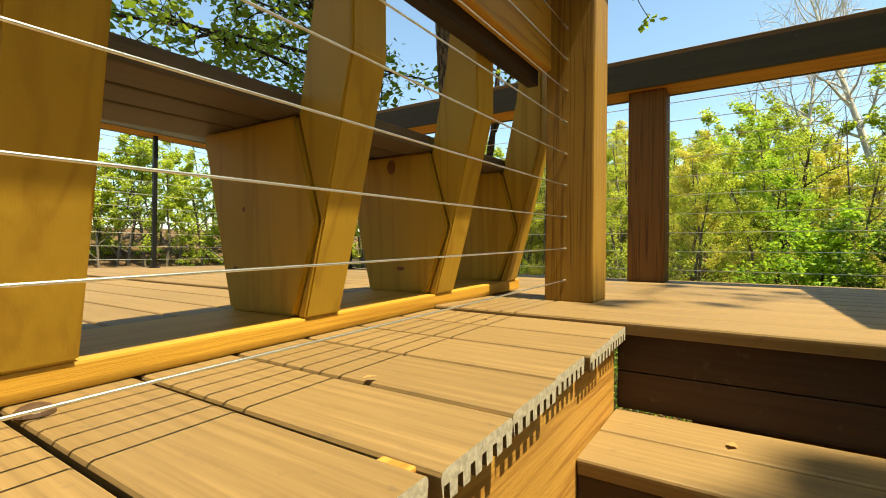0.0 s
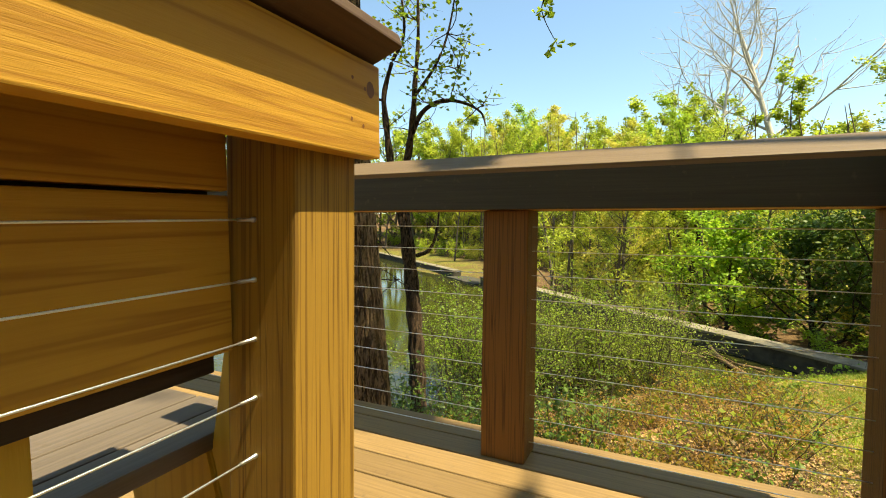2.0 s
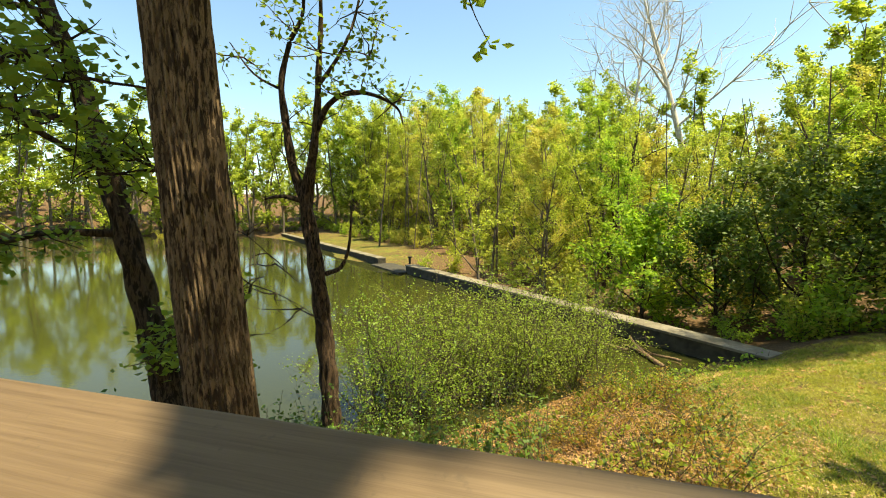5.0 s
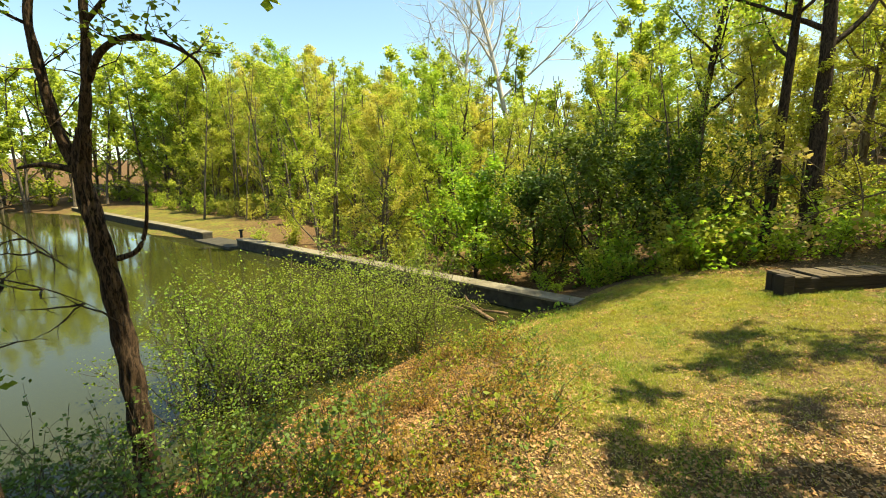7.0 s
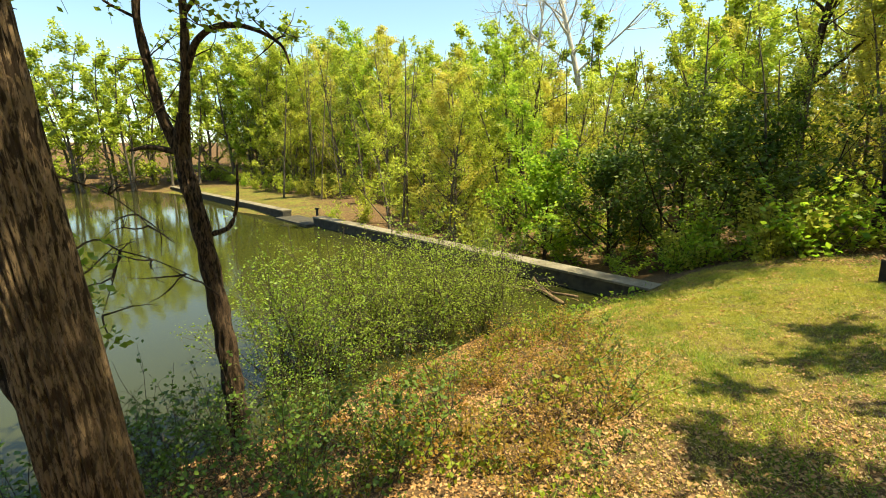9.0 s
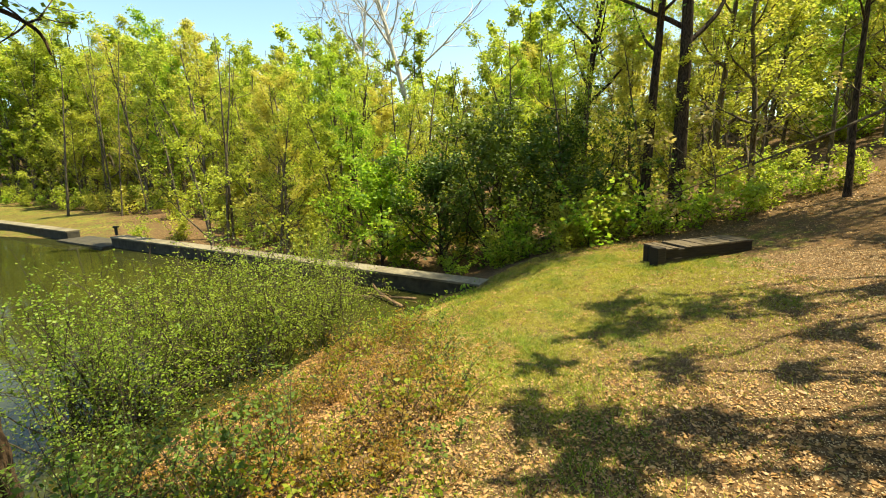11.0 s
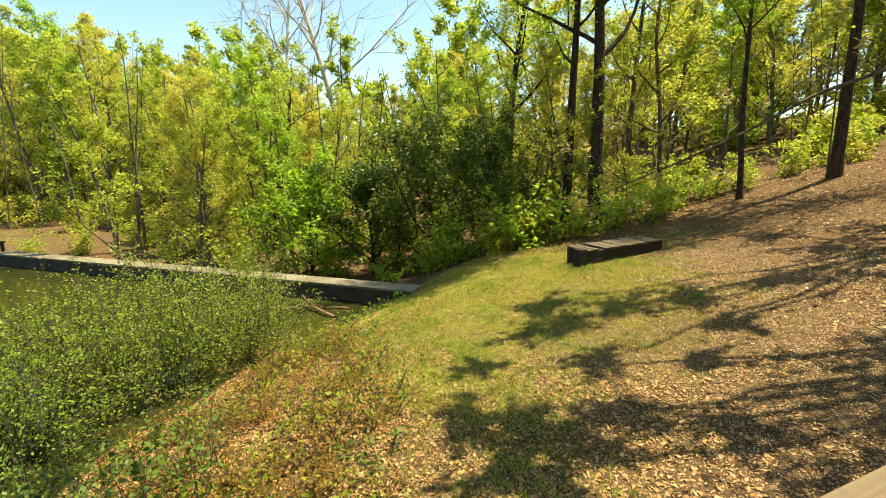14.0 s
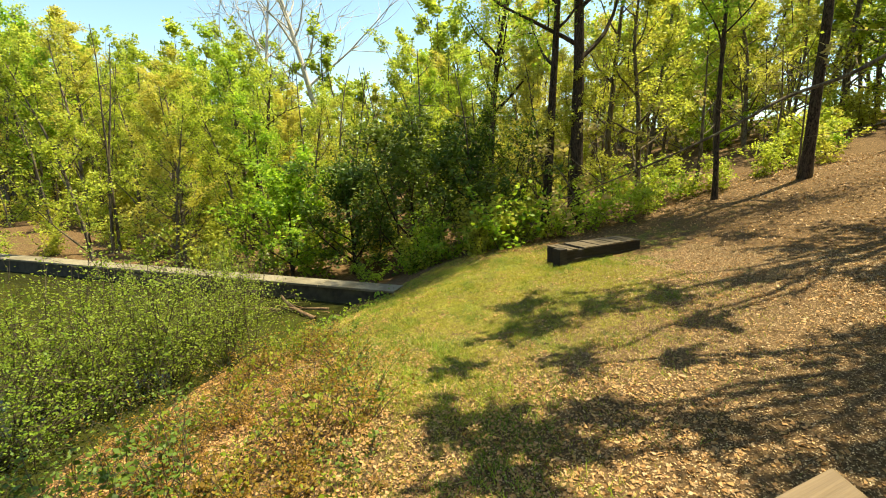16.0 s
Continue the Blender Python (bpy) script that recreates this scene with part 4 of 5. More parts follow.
def furrowed_trunk(base, top, r0, r1, seed):
    """A stout trunk whose bark stands in long wandering ridges."""
    sides, rings = 260, 300
    base, top = np.array(base, float), np.array(top, float)
    f = np.linspace(0, 1, rings)[:, None]
    a = np.linspace(0, 2 * np.pi, sides, endpoint=False)[None]
    z = f * np.linalg.norm(top - base)
    wander = 1.1 * np.sin(z * 1.1 + seed) + 0.5 * np.sin(z * 2.9 + 1.3) + 0.35 * np.sin(z * 5.3 + 2 * a)
    ridge = np.abs(np.sin(17 * a + 1.5 * wander + 0.5 * np.sin(3 * a + z * 2)))
    ridge2 = np.abs(np.sin(29 * a - 1.7 * wander + 0.9 * np.sin(z * 3.7 + 4 * a)))
    crack = 0.5 + 0.5 * np.sin(z * 23 + 3 * np.sin(7 * a + z * 3))
    r = r0 + (r1 - r0) * f + 0.09 * np.exp(-z / 0.35) * (1 + 0.35 * np.sin(5 * a + 1))
    r = r * (1 + 0.03 * np.sin(2 * a + 0.6 * z)) + 0.026 * ridge ** 0.45 + 0.012 * ridge2 ** 0.5 - 0.02 + 0.003 * crack * ridge
    axis = base + (top - base) * f
    bow = 0.03 * np.sin(z * 0.8)
    V = np.stack([axis[:, 0:1] + bow + r * np.cos(a), axis[:, 1:2] + r * np.sin(a), axis[:, 2:3] + 0 * a], -1).reshape(-1, 3)
    i = np.arange(rings - 1)[:, None] * sides
    j = np.arange(sides)[None]
    return V, np.stack([i + j, i + (j + 1) % sides, i + sides + (j + 1) % sides, i + sides + j], -1).reshape(-1, 4)


def twiggy(rng, starts, n, length, out, rise=0.05):
    bits, ends = [], []
    for p in starts:
        for _ in range(n):
            tw = bend(rng, p, rng.normal(size=3) * np.array([1, 1, 0.6]) + np.array(out), length * rng.uniform(0.5, 1.2), 6, 0.2, rise)
            bits.append(tube(tw, np.linspace(0.014, 0.003, 7), 4))
            ends.append(tw[2:])
            for _ in range(2):
                t2 = bend(rng, tw[3], rng.normal(size=3), length * 0.4, 4, 0.2, rise)
                bits.append(tube(t2, np.linspace(0.006, 0.002, 5), 3))
                ends.append(t2[1:])
    return bits, np.concatenate(ends)


def special_tree(kind, label, wood_bits, mat, leaf=None, leaf_mat=None):
    ob = tagged(new(kind), label, "tree")
    link_mesh("trunk", array_mesh("trunk", *merge(wood_bits), True), mat, ob)
    if leaf is not None:
        link_mesh("crown", array_mesh("crown", *leaf), leaf_mat, ob)
    return ob


rng = np.random.default_rng(71)
bx, by = -3.05, 5.10
bits = [furrowed_trunk((bx + 0.28, by + 0.06, ground_z(bx, by) - 0.5), (bx - 0.40, by - 0.05, 6.8), 0.235, 0.185, 0.4)]
tops = [np.array((bx - 0.40, by - 0.05, 6.7))]
for az, ln in ((2.6, 3.4), (3.6, 3.2), (1.9, 2.6), (4.9, 2.6), (0.4, 2.4), (3.1, 4.0)):
    lb = bend(rng, tops[0] - np.array([0, 0, rng.uniform(0, 0.8)]), (math.cos(az), math.sin(az), 0.7), ln, 8, 0.12, 0.02)
    bits.append(tube(lb, np.linspace(0.09, 0.02, 9), 7))
    tops.extend(lb[4:])
for az, ln, h in ((0.2, 6.2, 7.0), (0.7, 7.0, 8.4), (1.2, 6.0, 9.5), (-0.3, 5.6, 9.0), (1.7, 5.0, 7.6), (0.45, 6.4, 10.5), (-0.8, 4.6, 8.0), (2.6, 4.5, 9.5)):
    lb = bend(rng, (bx - 0.45, by - 0.05, min(h, 6.7)), (math.cos(az), math.sin(az), 0.42 + 0.12 * (h - 6.7)), ln, 9, 0.10, -0.012)
    bits.append(tube(lb, np.linspace(0.10, 0.02, 10), 7))
    tops.extend(lb[3:])
tb, ends = twiggy(rng, tops, 4, 1.6, (0, 0, 0.1))
over, over_leaf = sprays_over(rng, np.array(tops[:1]), ((-7.5, 7.0, 0.9), (-6.5, 8.2, 0.9), (-5.4, 9.2, 0.9), (-7.0, 9.6, 0.9), (-4.2, 8.0, 0.9), (-3.2, 9.3, 0.8), (-3.0, 7.2, 0.8), (-4.8, 6.6, 0.9), (-2.2, 8.3, 0.6), (-8.5, 8.4, 0.9), (-2.0, 6.5, 0.6), (-1.2, 7.2, 0.5)), 11.0)
bits += over
ends = ends[((ends[:, 2] > 6.0) & (ends[:, 1] > 4.2)) | (ends[:, 0] < bx)]
c = ends[rng.integers(0, len(ends), 15000)] + rng.normal(size=(15000, 3)) * 0.16
c = np.concatenate([c, over_leaf])
special_tree("maple_tree", "stout tree with deeply furrowed brown bark beside the deck", bits + tb, M_BARK, leaves(rng, c, 0.17), M_LEAF_GREEN)

# forked half-dead tree at the water's edge
bits = [limb([(-4.80, 9.9, -4.4), (-4.84, 9.9, -3.8), (-4.92, 9.9, -2.0), (-5.05, 9.9, -0.5), (-5.20, 9.9, 0.7), (-5.33, 9.9, 1.5), (-5.22, 9.9, 2.2)], 0.20, 0.105, 36, 16),
        limb([(-5.24, 9.9, 2.1), (-5.09, 9.9, 3.0), (-5.02, 9.9, 3.95), (-4.96, 9.9, 4.9), (-5.0, 9.9, 6.4)], 0.085, 0.02, 14, 10),
        limb([(-5.32, 9.9, 1.5), (-5.58, 9.88, 2.2), (-5.71, 9.88, 3.05), (-5.79, 9.9, 3.7), (-5.6, 9.9, 4.4), (-5.3, 9.9, 5.0), (-5.45, 9.9, 6.3)], 0.095, 0.02, 14, 10),
        limb([(-5.09, 9.9, 2.85), (-4.84, 9.86, 3.25), (-4.41, 9.82, 3.44), (-3.91, 9.8, 3.36), (-3.51, 9.8, 3.13), (-3.40, 9.8, 2.85)], 0.06, 0.012, 8),
        limb([(-5.33, 9.9, 1.58), (-5.77, 9.82, 1.68), (-6.14, 9.8, 1.63)], 0.06, 0.018, 7),
        limb([(-4.95, 9.9, 0.28), (-4.62, 9.85, 0.42), (-4.46, 9.85, 0.8), (-4.40, 9.85, 1.4)], 0.05, 0.016, 7),
        limb([(-5.06, 9.9, 3.6), (-4.55, 9.9, 4.2), (-4.25, 9.9, 4.9), (-4.05, 9.9, 6.0)], 0.04, 0.012, 7),
        limb([(-5.79, 9.9, 3.6), (-6.3, 9.8, 3.9), (-6.8, 9.8, 4.5)], 0.03, 0.008, 6)]
rng = np.random.default_rng(72)
tb, ends = twiggy(rng, [np.array(p) for p in ((-5.0, 9.9, 4.2), (-5.02, 9.9, 5.2), (-5.5, 9.9, 4.6), (-5.4, 9.9, 5.8), (-4.3, 9.9, 4.8), (-4.1, 9.9, 5.6), (-4.2, 9.82, 3.4), (-3.6, 9.8, 3.2), (-6.5, 9.8, 4.2), (-5.7, 9.88, 3.0), (-5.1, 9.9, 2.9), (-5.25, 9.9, 2.0), (-4.0, 9.8, 4.0))], 4, 1.1, (0.1, 0, 0.15))
sel = ends[ends[:, 2] > 3.2]
c = sel[rng.integers(0, len(sel), 900)] + rng.normal(size=(900, 3)) * 0.07
special_tree("locust_tree", "crooked half-dead tree forking over the pond edge", bits + tb, M_BARK_GREY_DARK, leaves(rng, c, 0.10), M_LEAF_BRIGHT)

# dark leaning tree with leafy boughs
bits = [limb([(-5.4, 7.5, -4.3), (-5.75, 7.5, -2.4), (-6.1, 7.5, -1.1), (-6.4, 7.5, 0.0), (-6.68, 7.5, 1.0), (-7.0, 7.5, 2.0), (-7.4, 7.5, 3.2), (-8.0, 7.4, 4.8), (-8.4, 7.2, 7.2)], 0.24, 0.085, 36, 14)]
rng = np.random.default_rng(73)
starts = []
for p, d, ln in (((-7.0, 7.5, 2.0), (0.8, -0.5, 0.4), 2.6), ((-7.2, 7.5, 2.6), (-0.9, -0.4, 0.2), 3.2), ((-7.6, 7.5, 3.7), (0.9, -0.7, 0.15), 3.6), ((-8.0, 7.4, 4.8), (0.2, -1, 0.1), 3.6), ((-8.0, 7.4, 4.9), (-1, 0.1, 0.2), 3.4), ((-8.2, 7.3, 6.0), (1.0, -0.3, 0.2), 4.2), ((-6.7, 7.5, 1.1), (-0.7, -0.7, 0.05), 2.6), ((-8.3, 7.2, 6.8), (0.5, -0.9, 0.4), 3.6), ((-6.2, 7.5, -0.8), (0.9, -0.2, 0.5), 1.6)):
    lb = bend(rng, p, d, ln, 8, 0.13, -0.01)
    bits.append(tube(lb, np.linspace(0.06, 0.012, 9), 7))
    starts.extend(lb[3:])
for bough in ([(-7.4, 7.5, 3.2), (-6.9, 5.7, 3.3), (-6.2, 3.95, 2.95), (-5.7, 3.3, 2.7)], [(-7.8, 7.45, 4.2), (-7.5, 5.5, 3.8), (-7.5, 3.2, 3.25), (-7.3, 2.0, 2.9)], [(-7.0, 7.5, 2.0), (-6.5, 5.9, 2.6), (-5.2, 5.4, 2.8), (-4.2, 5.2, 2.45)], [(-8.1, 7.4, 5.2), (-6.9, 5.4, 4.6), (-5.9, 4.0, 3.5), (-5.0, 4.3, 3.0)]):
    v, q = limb(bough, 0.045, 0.008, 7)
    bits.append((v, q))
    starts.extend(v.reshape(-1, 7, 3).mean(1)[4::2])
tb, ends = twiggy(rng, starts, 3, 0.85, (0, 0, -0.05), -0.02)
c = ends[rng.integers(0, len(ends), 7500)] + rng.normal(size=(7500, 3)) * 0.09
special_tree("maple_tree", "dark leaning tree with leafy boughs over the pond", bits + tb, M_BARK_DARK, leaves(rng, c, 0.10), M_LEAF_WILLOW)

BARE_1 = [(-7.0, 7.5, 1.9), (-6.21, 8.87, 1.17), (-5.81, 8.88, 1.01), (-5.41, 8.86, 0.73), (-5.25, 8.84, 0.57)]
BARE_2 = [(-6.3, 7.5, -0.3), (-6.12, 8.71, 0.35), (-5.64, 8.73, 0.23), (-5.17, 8.75, 0.1), (-4.69, 8.75, -0.1), (-4.49, 8.75, -0.22)]
BARE_3 = [(-5.64, 8.73, 0.23), (-5.72, 8.65, -0.13), (-5.88, 8.52, -0.67)]
rng = np.random.default_rng(77)
bits = [limb(p, 0.016, 0.003, 6) for p in (BARE_1, BARE_2, BARE_3)]
tb, ends = twiggy(rng, [np.array(p) for p in BARE_1[2:] + BARE_2[2:] + BARE_3[1:]], 2, 0.7, (0.3, 0, -0.3), -0.02)
tagged(special_tree("bare_branch", "thin bare dark branch drooping over the pond", bits + tb, M_BARK_DARK), category="branch")

# low budding bough reaching in over the lawn
rng = np.random.default_rng(74)
main = [(11.5, 4.3, 6.0), (9.6, 5.2, 3.9), (7.79, 5.95, 2.95), (7.19, 6.21, 2.62), (6.51, 6.52, 2.36), (5.96, 6.74, 2.05), (5.27, 7.01, 1.70), (4.79, 7.21, 1.48), (4.3, 7.41, 1.27), (3.96, 7.55, 1.11)]
bits = [limb(main, 0.034, 0.005, 8), limb([(9.0, 5.3, 2.9), (7.74, 5.86, 2.1), (7.27, 6.07, 1.95), (6.6, 6.38, 1.83)], 0.013, 0.003, 6)]
tips = np.array([(3.65, 7.83, 1.71), (3.85, 7.73, 1.71), (4.25, 7.6, 2.05), (4.82, 7.27, 1.86), (4.99, 7.26, 2.22), (5.53, 7.02, 2.39), (5.91, 6.8, 2.24), (3.69, 7.68, 1.07), (3.87, 7.55, 0.85), (4.29, 7.39, 1.1), (4.61, 7.28, 1.35), (4.17, 7.61, 1.94), (3.75, 7.6, 0.95), (4.1, 7.5, 1.3), (5.2, 7.05, 1.95), (6.3, 6.6, 2.5), (6.9, 6.3, 2.9)])
knots = np.array(main)[3:]
for p in tips:
    q = knots[np.argmin(np.linalg.norm(knots - p - np.array([0.25, 0, -0.1]), axis=1))]
    bits.append(limb([q, (q + p) / 2 + rng.normal(size=3) * 0.05, p], 0.008, 0.003, 5, 4))
c = np.repeat(tips, 26, axis=0) + rng.normal(size=(len(tips) * 26, 3)) * 0.06
ob = special_tree("budding_bough", "thin grey bough with pale yellow budding leaves", bits, M_BARK_GREY, leaves(rng, c, 0.065), M_LEAF_BUD)
tagged(ob, category="branch")
rng = np.random.default_rng(75)
tb, ends = twiggy(rng, [np.array(p) for p in ((6.5, 5.2, 4.2), (7.6, 5.4, 3.6), (8.6, 4.6, 3.4), (9.0, 5.6, 3.2), (7.0, 4.6, 4.6))], 5, 1.5, (-0.5, 0.3, -0.05), 0)
c = ends[rng.integers(0, len(ends), 260)] + rng.normal(size=(260, 3)) * 0.06
tagged(special_tree("budding_bough", "fine twigs with scattered pale buds above the slope", tb + [limb([(12, 3, 6), (9, 4.6, 4.2), (6.5, 5.2, 4.2)], 0.05, 0.01, 7)], M_BARK_GREY, leaves(rng, c, 0.07), M_LEAF_BUD), category="branch")
# leafy sprig hanging in front of the sky
rng = np.random.default_rng(76)
bits = [limb([(-2.9, 5.6, 5.4), (-2.0, 5.8, 4.3), (-1.36, 5.8, 3.3), (-1.36, 5.8, 2.95), (-1.21, 5.83, 2.62)], 0.012, 0.003, 6)]
c = np.array([(-1.34, 5.81, 3.08), (-1.38, 5.79, 2.95), (-1.21, 5.83, 2.62), (-1.33, 5.8, 3.0)])
c = np.repeat(c, 9, axis=0) + rng.normal(size=(36, 3)) * 0.05
tagged(special_tree("leafy_sprig", "slender hanging twig with a few green leaves", bits, M_BARK_DARK, leaves(rng, c, 0.085), M_LEAF_GREEN), category="branch")

# ---- shrubs in the shallows and on the bank ----
def scatter_things(kinds, places, rng, lo, hi, sink=0.05):
    first_used = set()
    for x, y in places:
        k = int(rng.integers(0, len(kinds)))
        z = max(ground_z(x, y), WATER_Z - 0.35) - sink
        s = rng.uniform(lo, hi)
        m = pose(x, y, z, 0, 0, rng.uniform(0, 360))
        if k in first_used:
            o = copy_thing(kinds[k], m)
        else:
            o = kinds[k]
            o.matrix_basis = m
            first_used.add(k)
        o.scale = (s, s, s)


willows = [tagged(shrub(80 + i, "water_shrub", M_LEAF_WILLOW, "upright many-stemmed green shrub standing in the shallows", 18, 3.7, 2.4, 2700, 0.057, 0.42, 0.018, 9, 0.022), group="water shrubs") for i in range(3)]
rng = np.random.default_rng(81)
spots = []
for u in np.linspace(0, 1, 9):
    for v in (1.5, 2.9):
        x, y = -4.1 + 5.6 * u, 11.9 + 5.4 * u
        if u > 0.80:
            continue
        spots.append((x - 0.70 * v + rng.uniform(-0.6, 0.6), y + 0.70 * v + rng.uniform(-0.6, 0.6)))
scatter_things(willows, spots + [(-0.8, 18.9), (0.1, 19.6)], rng, 0.85, 1.18, 0.1)
# These leaves have the shade of the bank in their colour.
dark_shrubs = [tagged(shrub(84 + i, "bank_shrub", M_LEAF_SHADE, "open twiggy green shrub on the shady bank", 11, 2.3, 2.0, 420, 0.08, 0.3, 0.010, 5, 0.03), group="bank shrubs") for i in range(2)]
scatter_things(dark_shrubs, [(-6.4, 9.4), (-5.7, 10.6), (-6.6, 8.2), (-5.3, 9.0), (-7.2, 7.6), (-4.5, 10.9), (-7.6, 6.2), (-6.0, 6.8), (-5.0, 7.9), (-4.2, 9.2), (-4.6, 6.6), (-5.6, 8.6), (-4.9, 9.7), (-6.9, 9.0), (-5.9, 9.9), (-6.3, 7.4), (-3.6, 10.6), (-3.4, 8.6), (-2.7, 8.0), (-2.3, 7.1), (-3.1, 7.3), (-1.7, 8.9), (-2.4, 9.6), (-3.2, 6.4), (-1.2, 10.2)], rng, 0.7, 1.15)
brambles = [tagged(shrub(87 + i, "bramble", m, lab, 8, h, 1.1, n, lf, 0.15, 0.006, 4, 0.06), group="brambles") for i, (m, lab, h, n, lf) in enumerate((
    (M_LEAF_BRIGHT, "knee-high bright green sapling on the bank", 0.95, 170, 0.075), (M_LEAF_RUST, "knee-high rusty bramble on the bank", 0.7, 330, 0.05),
    (M_LEAF_SHADE, "low green undergrowth plant on the bank", 0.55, 170, 0.06), (M_LEAF_RUST, "bare-stemmed rusty seedling on the bank", 1.1, 240, 0.05)))]
spots = []
while len(spots) < 185:
    x, y = rng.uniform(-4.2, 3.2), rng.uniform(5.6, 17.6)
    edge = 0.95 * (y - 12.6) - 2.2
    if y > 12 and x < edge - 0.2 or x > 0.35 * (y - 9) + 1.3 + rng.uniform(-0.5, 0.6) or x > 2.9 or (y < 12 and x < -4.4 + 0.2 * (12 - y)):
        continue
    if rng.uniform() < 0.35 and y < 8 and x > -1:
        continue
    spots.append((x, y))
scatter_things(brambles, spots, rng, 0.5, 1.3)
reeds = tagged(shrub(93, "reed_clump", M_LEAF_GREEN, "green grassy clump at the water's edge", 26, 0.5, 0.9, 160, 0.09, 0.2, 0.006), group="reed clumps")
scatter_things([reeds], [(2.3, 17.2), (2.9, 18.0), (3.7, 18.6), (1.5, 16.5), (4.4, 18.7), (2.0, 16.6), (4.9, 18.9), (3.3, 18.2)], rng, 1.0, 1.6)
under = [tagged(shrub(95 + i, "understorey_shrub", m, "leafy shrub on the woodland floor", 8, 3.0, 2.6, 800, 0.17, 0.12, 0.015, 3, 0.045), group="understorey shrubs") for i, m in enumerate((M_LEAF_FAR, M_LEAF_GREEN, M_LEAF_FAR))]
spots = []
for along in np.arange(-4, 88, 1.9):
    for off in (4.8, 8.5, 13.5, 19, 27):
        if along > 31 and off < 8 or rng.uniform() < 0.2:
            continue
        p = DAM_A + DAM_D * (along + rng.uniform(-1, 1)) + DAM_N * (off + rng.uniform(-1.5, 1.5))
        spots.append((p[0], p[1]))
for a in np.arange(97, 215, 1.5):
    b = radians(a)
    rr = rng.uniform(91, 104)
    spots.append((-10 + rr * math.cos(b), 12 + (rr - 16) * math.sin(b)))
for x, y in ((9.5, 19.5), (10.8, 20.5), (12.2, 19.4), (13.2, 18.6), (8.3, 21.6), (14.5, 18.6), (16.0, 18.3), (11.4, 21.8), (9.6, 22.5), (17.5, 18.2), (7.4, 21.8), (19, 19), (21, 18.5)):
    spots.append((x, y))
for _ in range(46):
    spots.append((rng.uniform(36, 60), rng.uniform(0, 40)))
for _ in range(9):
    spots.append((rng.uniform(20, 34), rng.uniform(15.2, 19.5)))
for _ in range(45):
    x, y = rng.uniform(17, 42), rng.uniform(10, 40)
    if y > 19.5 - 0.12 * x + 1.5 and (x > 18 or y > 21):
        spots.append((x, y))
scatter_things(under, spots, rng, 0.5, 1.25)
sap = shrub(99, "yellow_sapling", M_LEAF_BRIGHT, "small yellow-green sapling on the slope", 7, 1.0, 0.9, 260, 0.09, 0.2, 0.007)
scatter_things([sap], [(8.3, 5.4)], rng, 0.9, 1.0)

# ---- what lies and grows on the ground ----
def strewn(name, seed, n, box_xy, size, flat, mat, label, category, keep, lift=0.012):
    rng = np.random.default_rng(seed)
    x, y = rng.uniform(box_xy[0], box_xy[1], n), rng.uniform(box_xy[2], box_xy[3], n)
    ok = keep(x, y, rng)
    x, y = x[ok], y[ok]
    z = land(x, y) + lift
    ok = z > WATER_Z + 0.03
    v, q = leaves(rng, np.stack([x, y, z], -1)[ok], size, flat)
    return tagged(link_mesh(name, array_mesh(name, v, q), mat), label, category, kind="stuff")


def blades(name, seed, n, box_xy, height, mat, label, keep):
    rng = np.random.default_rng(seed)
    x, y = rng.uniform(box_xy[0], box_xy[1], n), rng.uniform(box_xy[2], box_xy[3], n)
    ok = keep(x, y, rng)
    p = np.stack([x[ok], y[ok], land(x[ok], y[ok]) - 0.01], -1)
    p = p[p[:, 2] > WATER_Z]
    m = len(p)
    a = rng.uniform(0, 6.28, m)
    w = np.stack([np.cos(a), np.sin(a), 0 * a], -1) * 0.006
    tip = np.stack([rng.normal(size=m) * 0.9, rng.normal(size=m) * 0.9, np.ones(m)], -1) * (height * rng.uniform(0.5, 1.4, m))[:, None]
    v = np.stack([p - w, p + w, p + tip + w * 0.3, p + tip - w * 0.3], 1).reshape(-1, 3)
    return tagged(link_mesh(name, array_mesh(name, v, np.arange(4 * m).reshape(-1, 4)), mat), label, "grass", kind="stuff")


strewn("leaf_litter", 101, 100000, (-6.5, 6, -4, 17), 0.062, 0.3, M_LITTER, "dry brown leaves strewn over the bank", "leaves", lambda x, y, r: r.uniform(size=len(x)) > lawn_share(x, y) * 0.9 + np.clip((x - 3) / 4, 0, 0.8))
strewn("leaf_litter", 102, 26000, (9, 30, -2, 20), 0.07, 0.35, M_LITTER, "dry brown leaves covering the wooded slope", "leaves", lambda x, y, r: r.uniform(size=len(x)) > lawn_share(x, y))
strewn("wood_chips", 103, 120000, (1.0, 14, 3.2, 13.5), 0.022, 0.3, M_CHIP, "pale wood chips and leaf scraps on the path", "wood chips", lambda x, y, r: r.uniform(size=len(x)) > lawn_share(x, y) * 0.7)
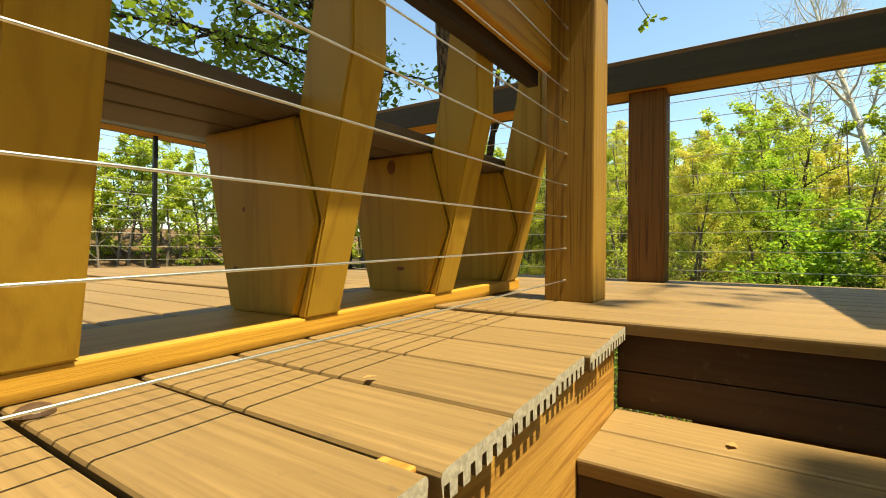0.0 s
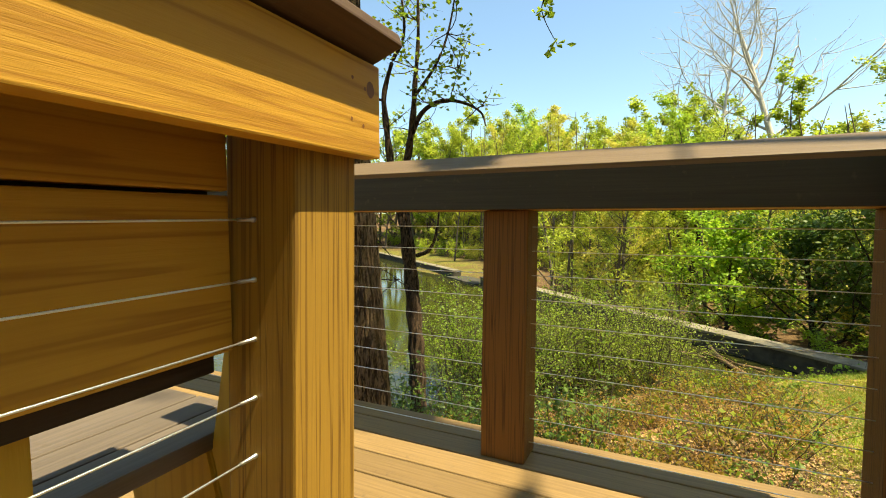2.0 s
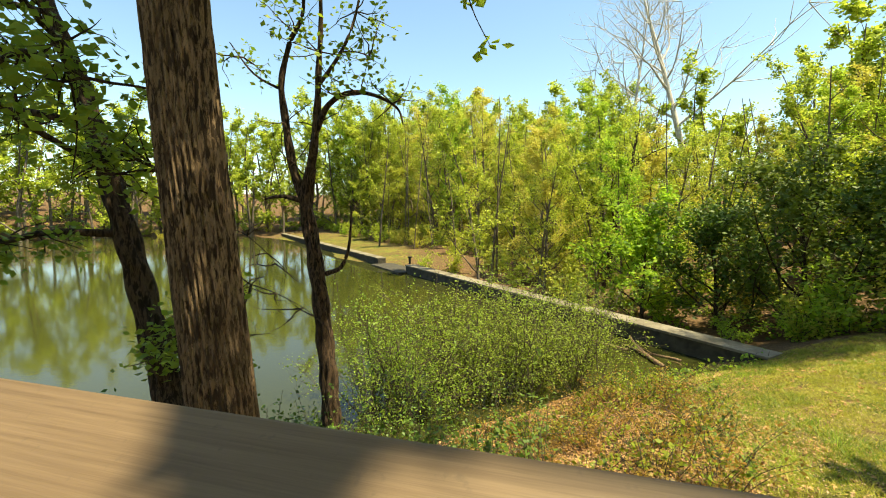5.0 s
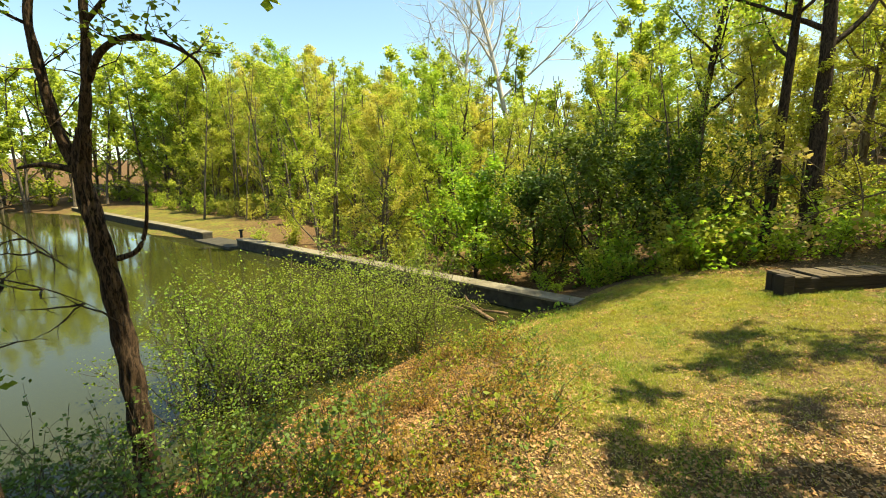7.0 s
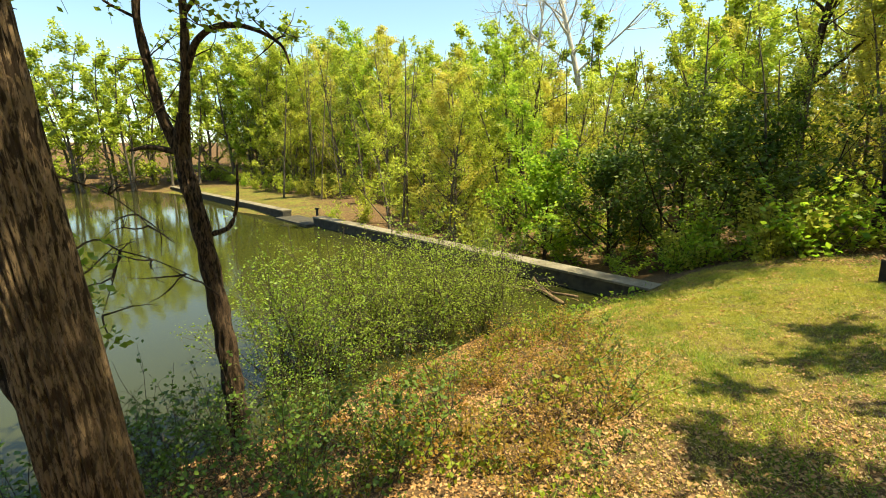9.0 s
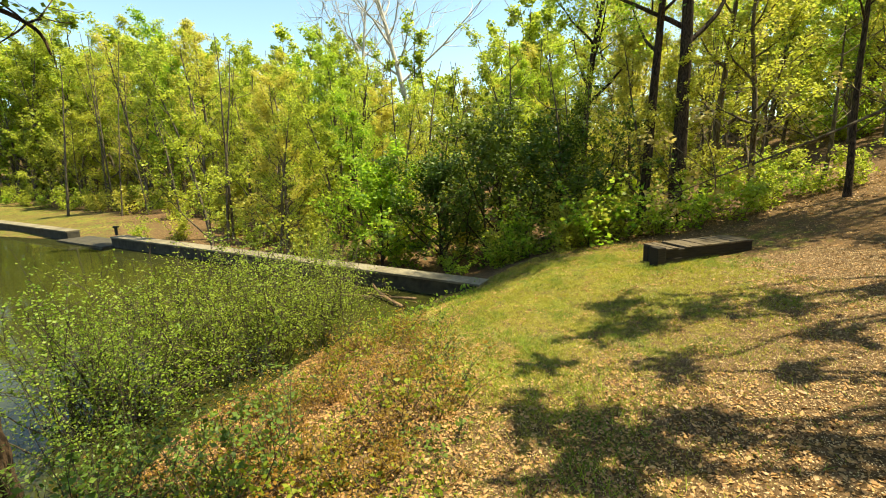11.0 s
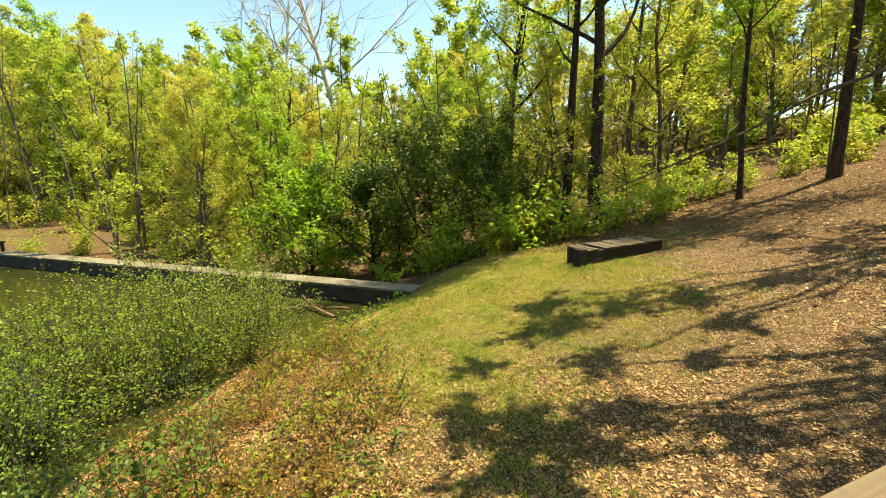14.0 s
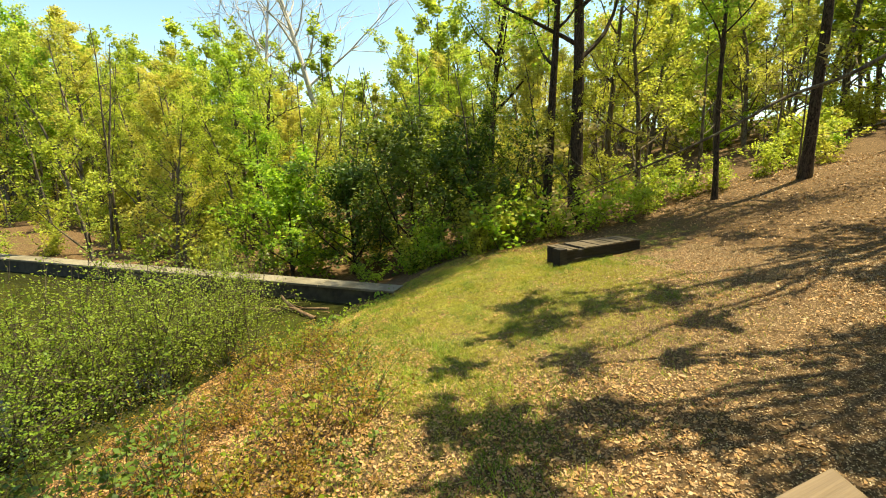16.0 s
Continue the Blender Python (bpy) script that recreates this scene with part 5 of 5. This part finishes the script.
def patchy(x, y, cell, seed):
    """Smooth random patches, 0 to 1, about one cell wide."""
    table = np.random.default_rng(seed).uniform(size=(64, 64))
    u, v = x / cell, y / cell
    i, j = np.floor(u).astype(int), np.floor(v).astype(int)
    f, g = u - i, v - j
    f, g = f * f * (3 - 2 * f), g * g * (3 - 2 * g)
    pick = lambda a, b: table[a % 64, b % 64]
    return (pick(i, j) * (1 - f) + pick(i + 1, j) * f) * (1 - g) + (pick(i, j + 1) * (1 - f) + pick(i + 1, j + 1) * f) * g


blades("grass", 104, 210000, (0.5, 11, 6, 20), 0.05, M_GRASS, "short patchy lawn grass beside the dam", lambda x, y, r: r.uniform(size=len(x)) < lawn_share(x, y) * np.clip(2.6 * patchy(x, y, 0.55, 1) * patchy(x, y, 0.17, 2) + 0.12, 0, 1))
blades("grass_tufts", 106, 150000, (0.5, 12, 5, 20), 0.085, M_TUFT, "greener tufts standing in the lawn", lambda x, y, r: r.uniform(size=len(x)) < np.clip(lawn_share(x, y) * 1.3, 0, 1) * np.clip(7 * (patchy(x, y, 0.9, 3) * patchy(x, y, 0.22, 4) - 0.26), 0, 0.8))
strewn("lawn_litter", 107, 26000, (0.5, 12, 6, 20), 0.045, 0.25, M_LITTER, "dry leaves scattered over the lawn", "leaves", lambda x, y, r: patchy(x, y, 0.7, 5) * patchy(x, y, 0.2, 6) > 0.27, 0.03)
blades("weeds", 105, 30000, (-4, 4, 5, 18), 0.10, M_LEAF_GREEN, "thin green weeds among dead leaves", lambda x, y, r: r.uniform(size=len(x)) < 0.5 * (np.sin(x * 2.1 + 1.2 * np.sin(y * 0.9)) * np.sin(y * 1.7) > 0.1))


# ---- deck boards, piece by piece ----
long_board, short_board = bpy.data.meshes.new("deck_board_long"), bpy.data.meshes.new("deck_board")
bm = deck_board(RIGHT_X - LEFT_X)
bm.to_mesh(long_board), bm.free()
bm = deck_board(EDGE_X - LEFT_X)
bm.to_mesh(short_board), bm.free()
for me in (long_board, short_board):
    me.materials.append(M_DECK)
    me.materials.append(M_CUT_END)
PITCH = 0.1392
for k in range(34):
    y = (DECK_Y - 0.069 - 0.1384 * k) if k < 12 else (NOSE_Y - 0.0695 - PITCH * (k - 12))
    ob = new("deck_board", long_board if k < 12 else short_board)
    ob.parent = deck
    at(ob, LEFT_X + (0.0 if k < 12 else 0.004 * math.sin(k * 2.1)), y, 0)
    if k >= 12:
        fall(ob)
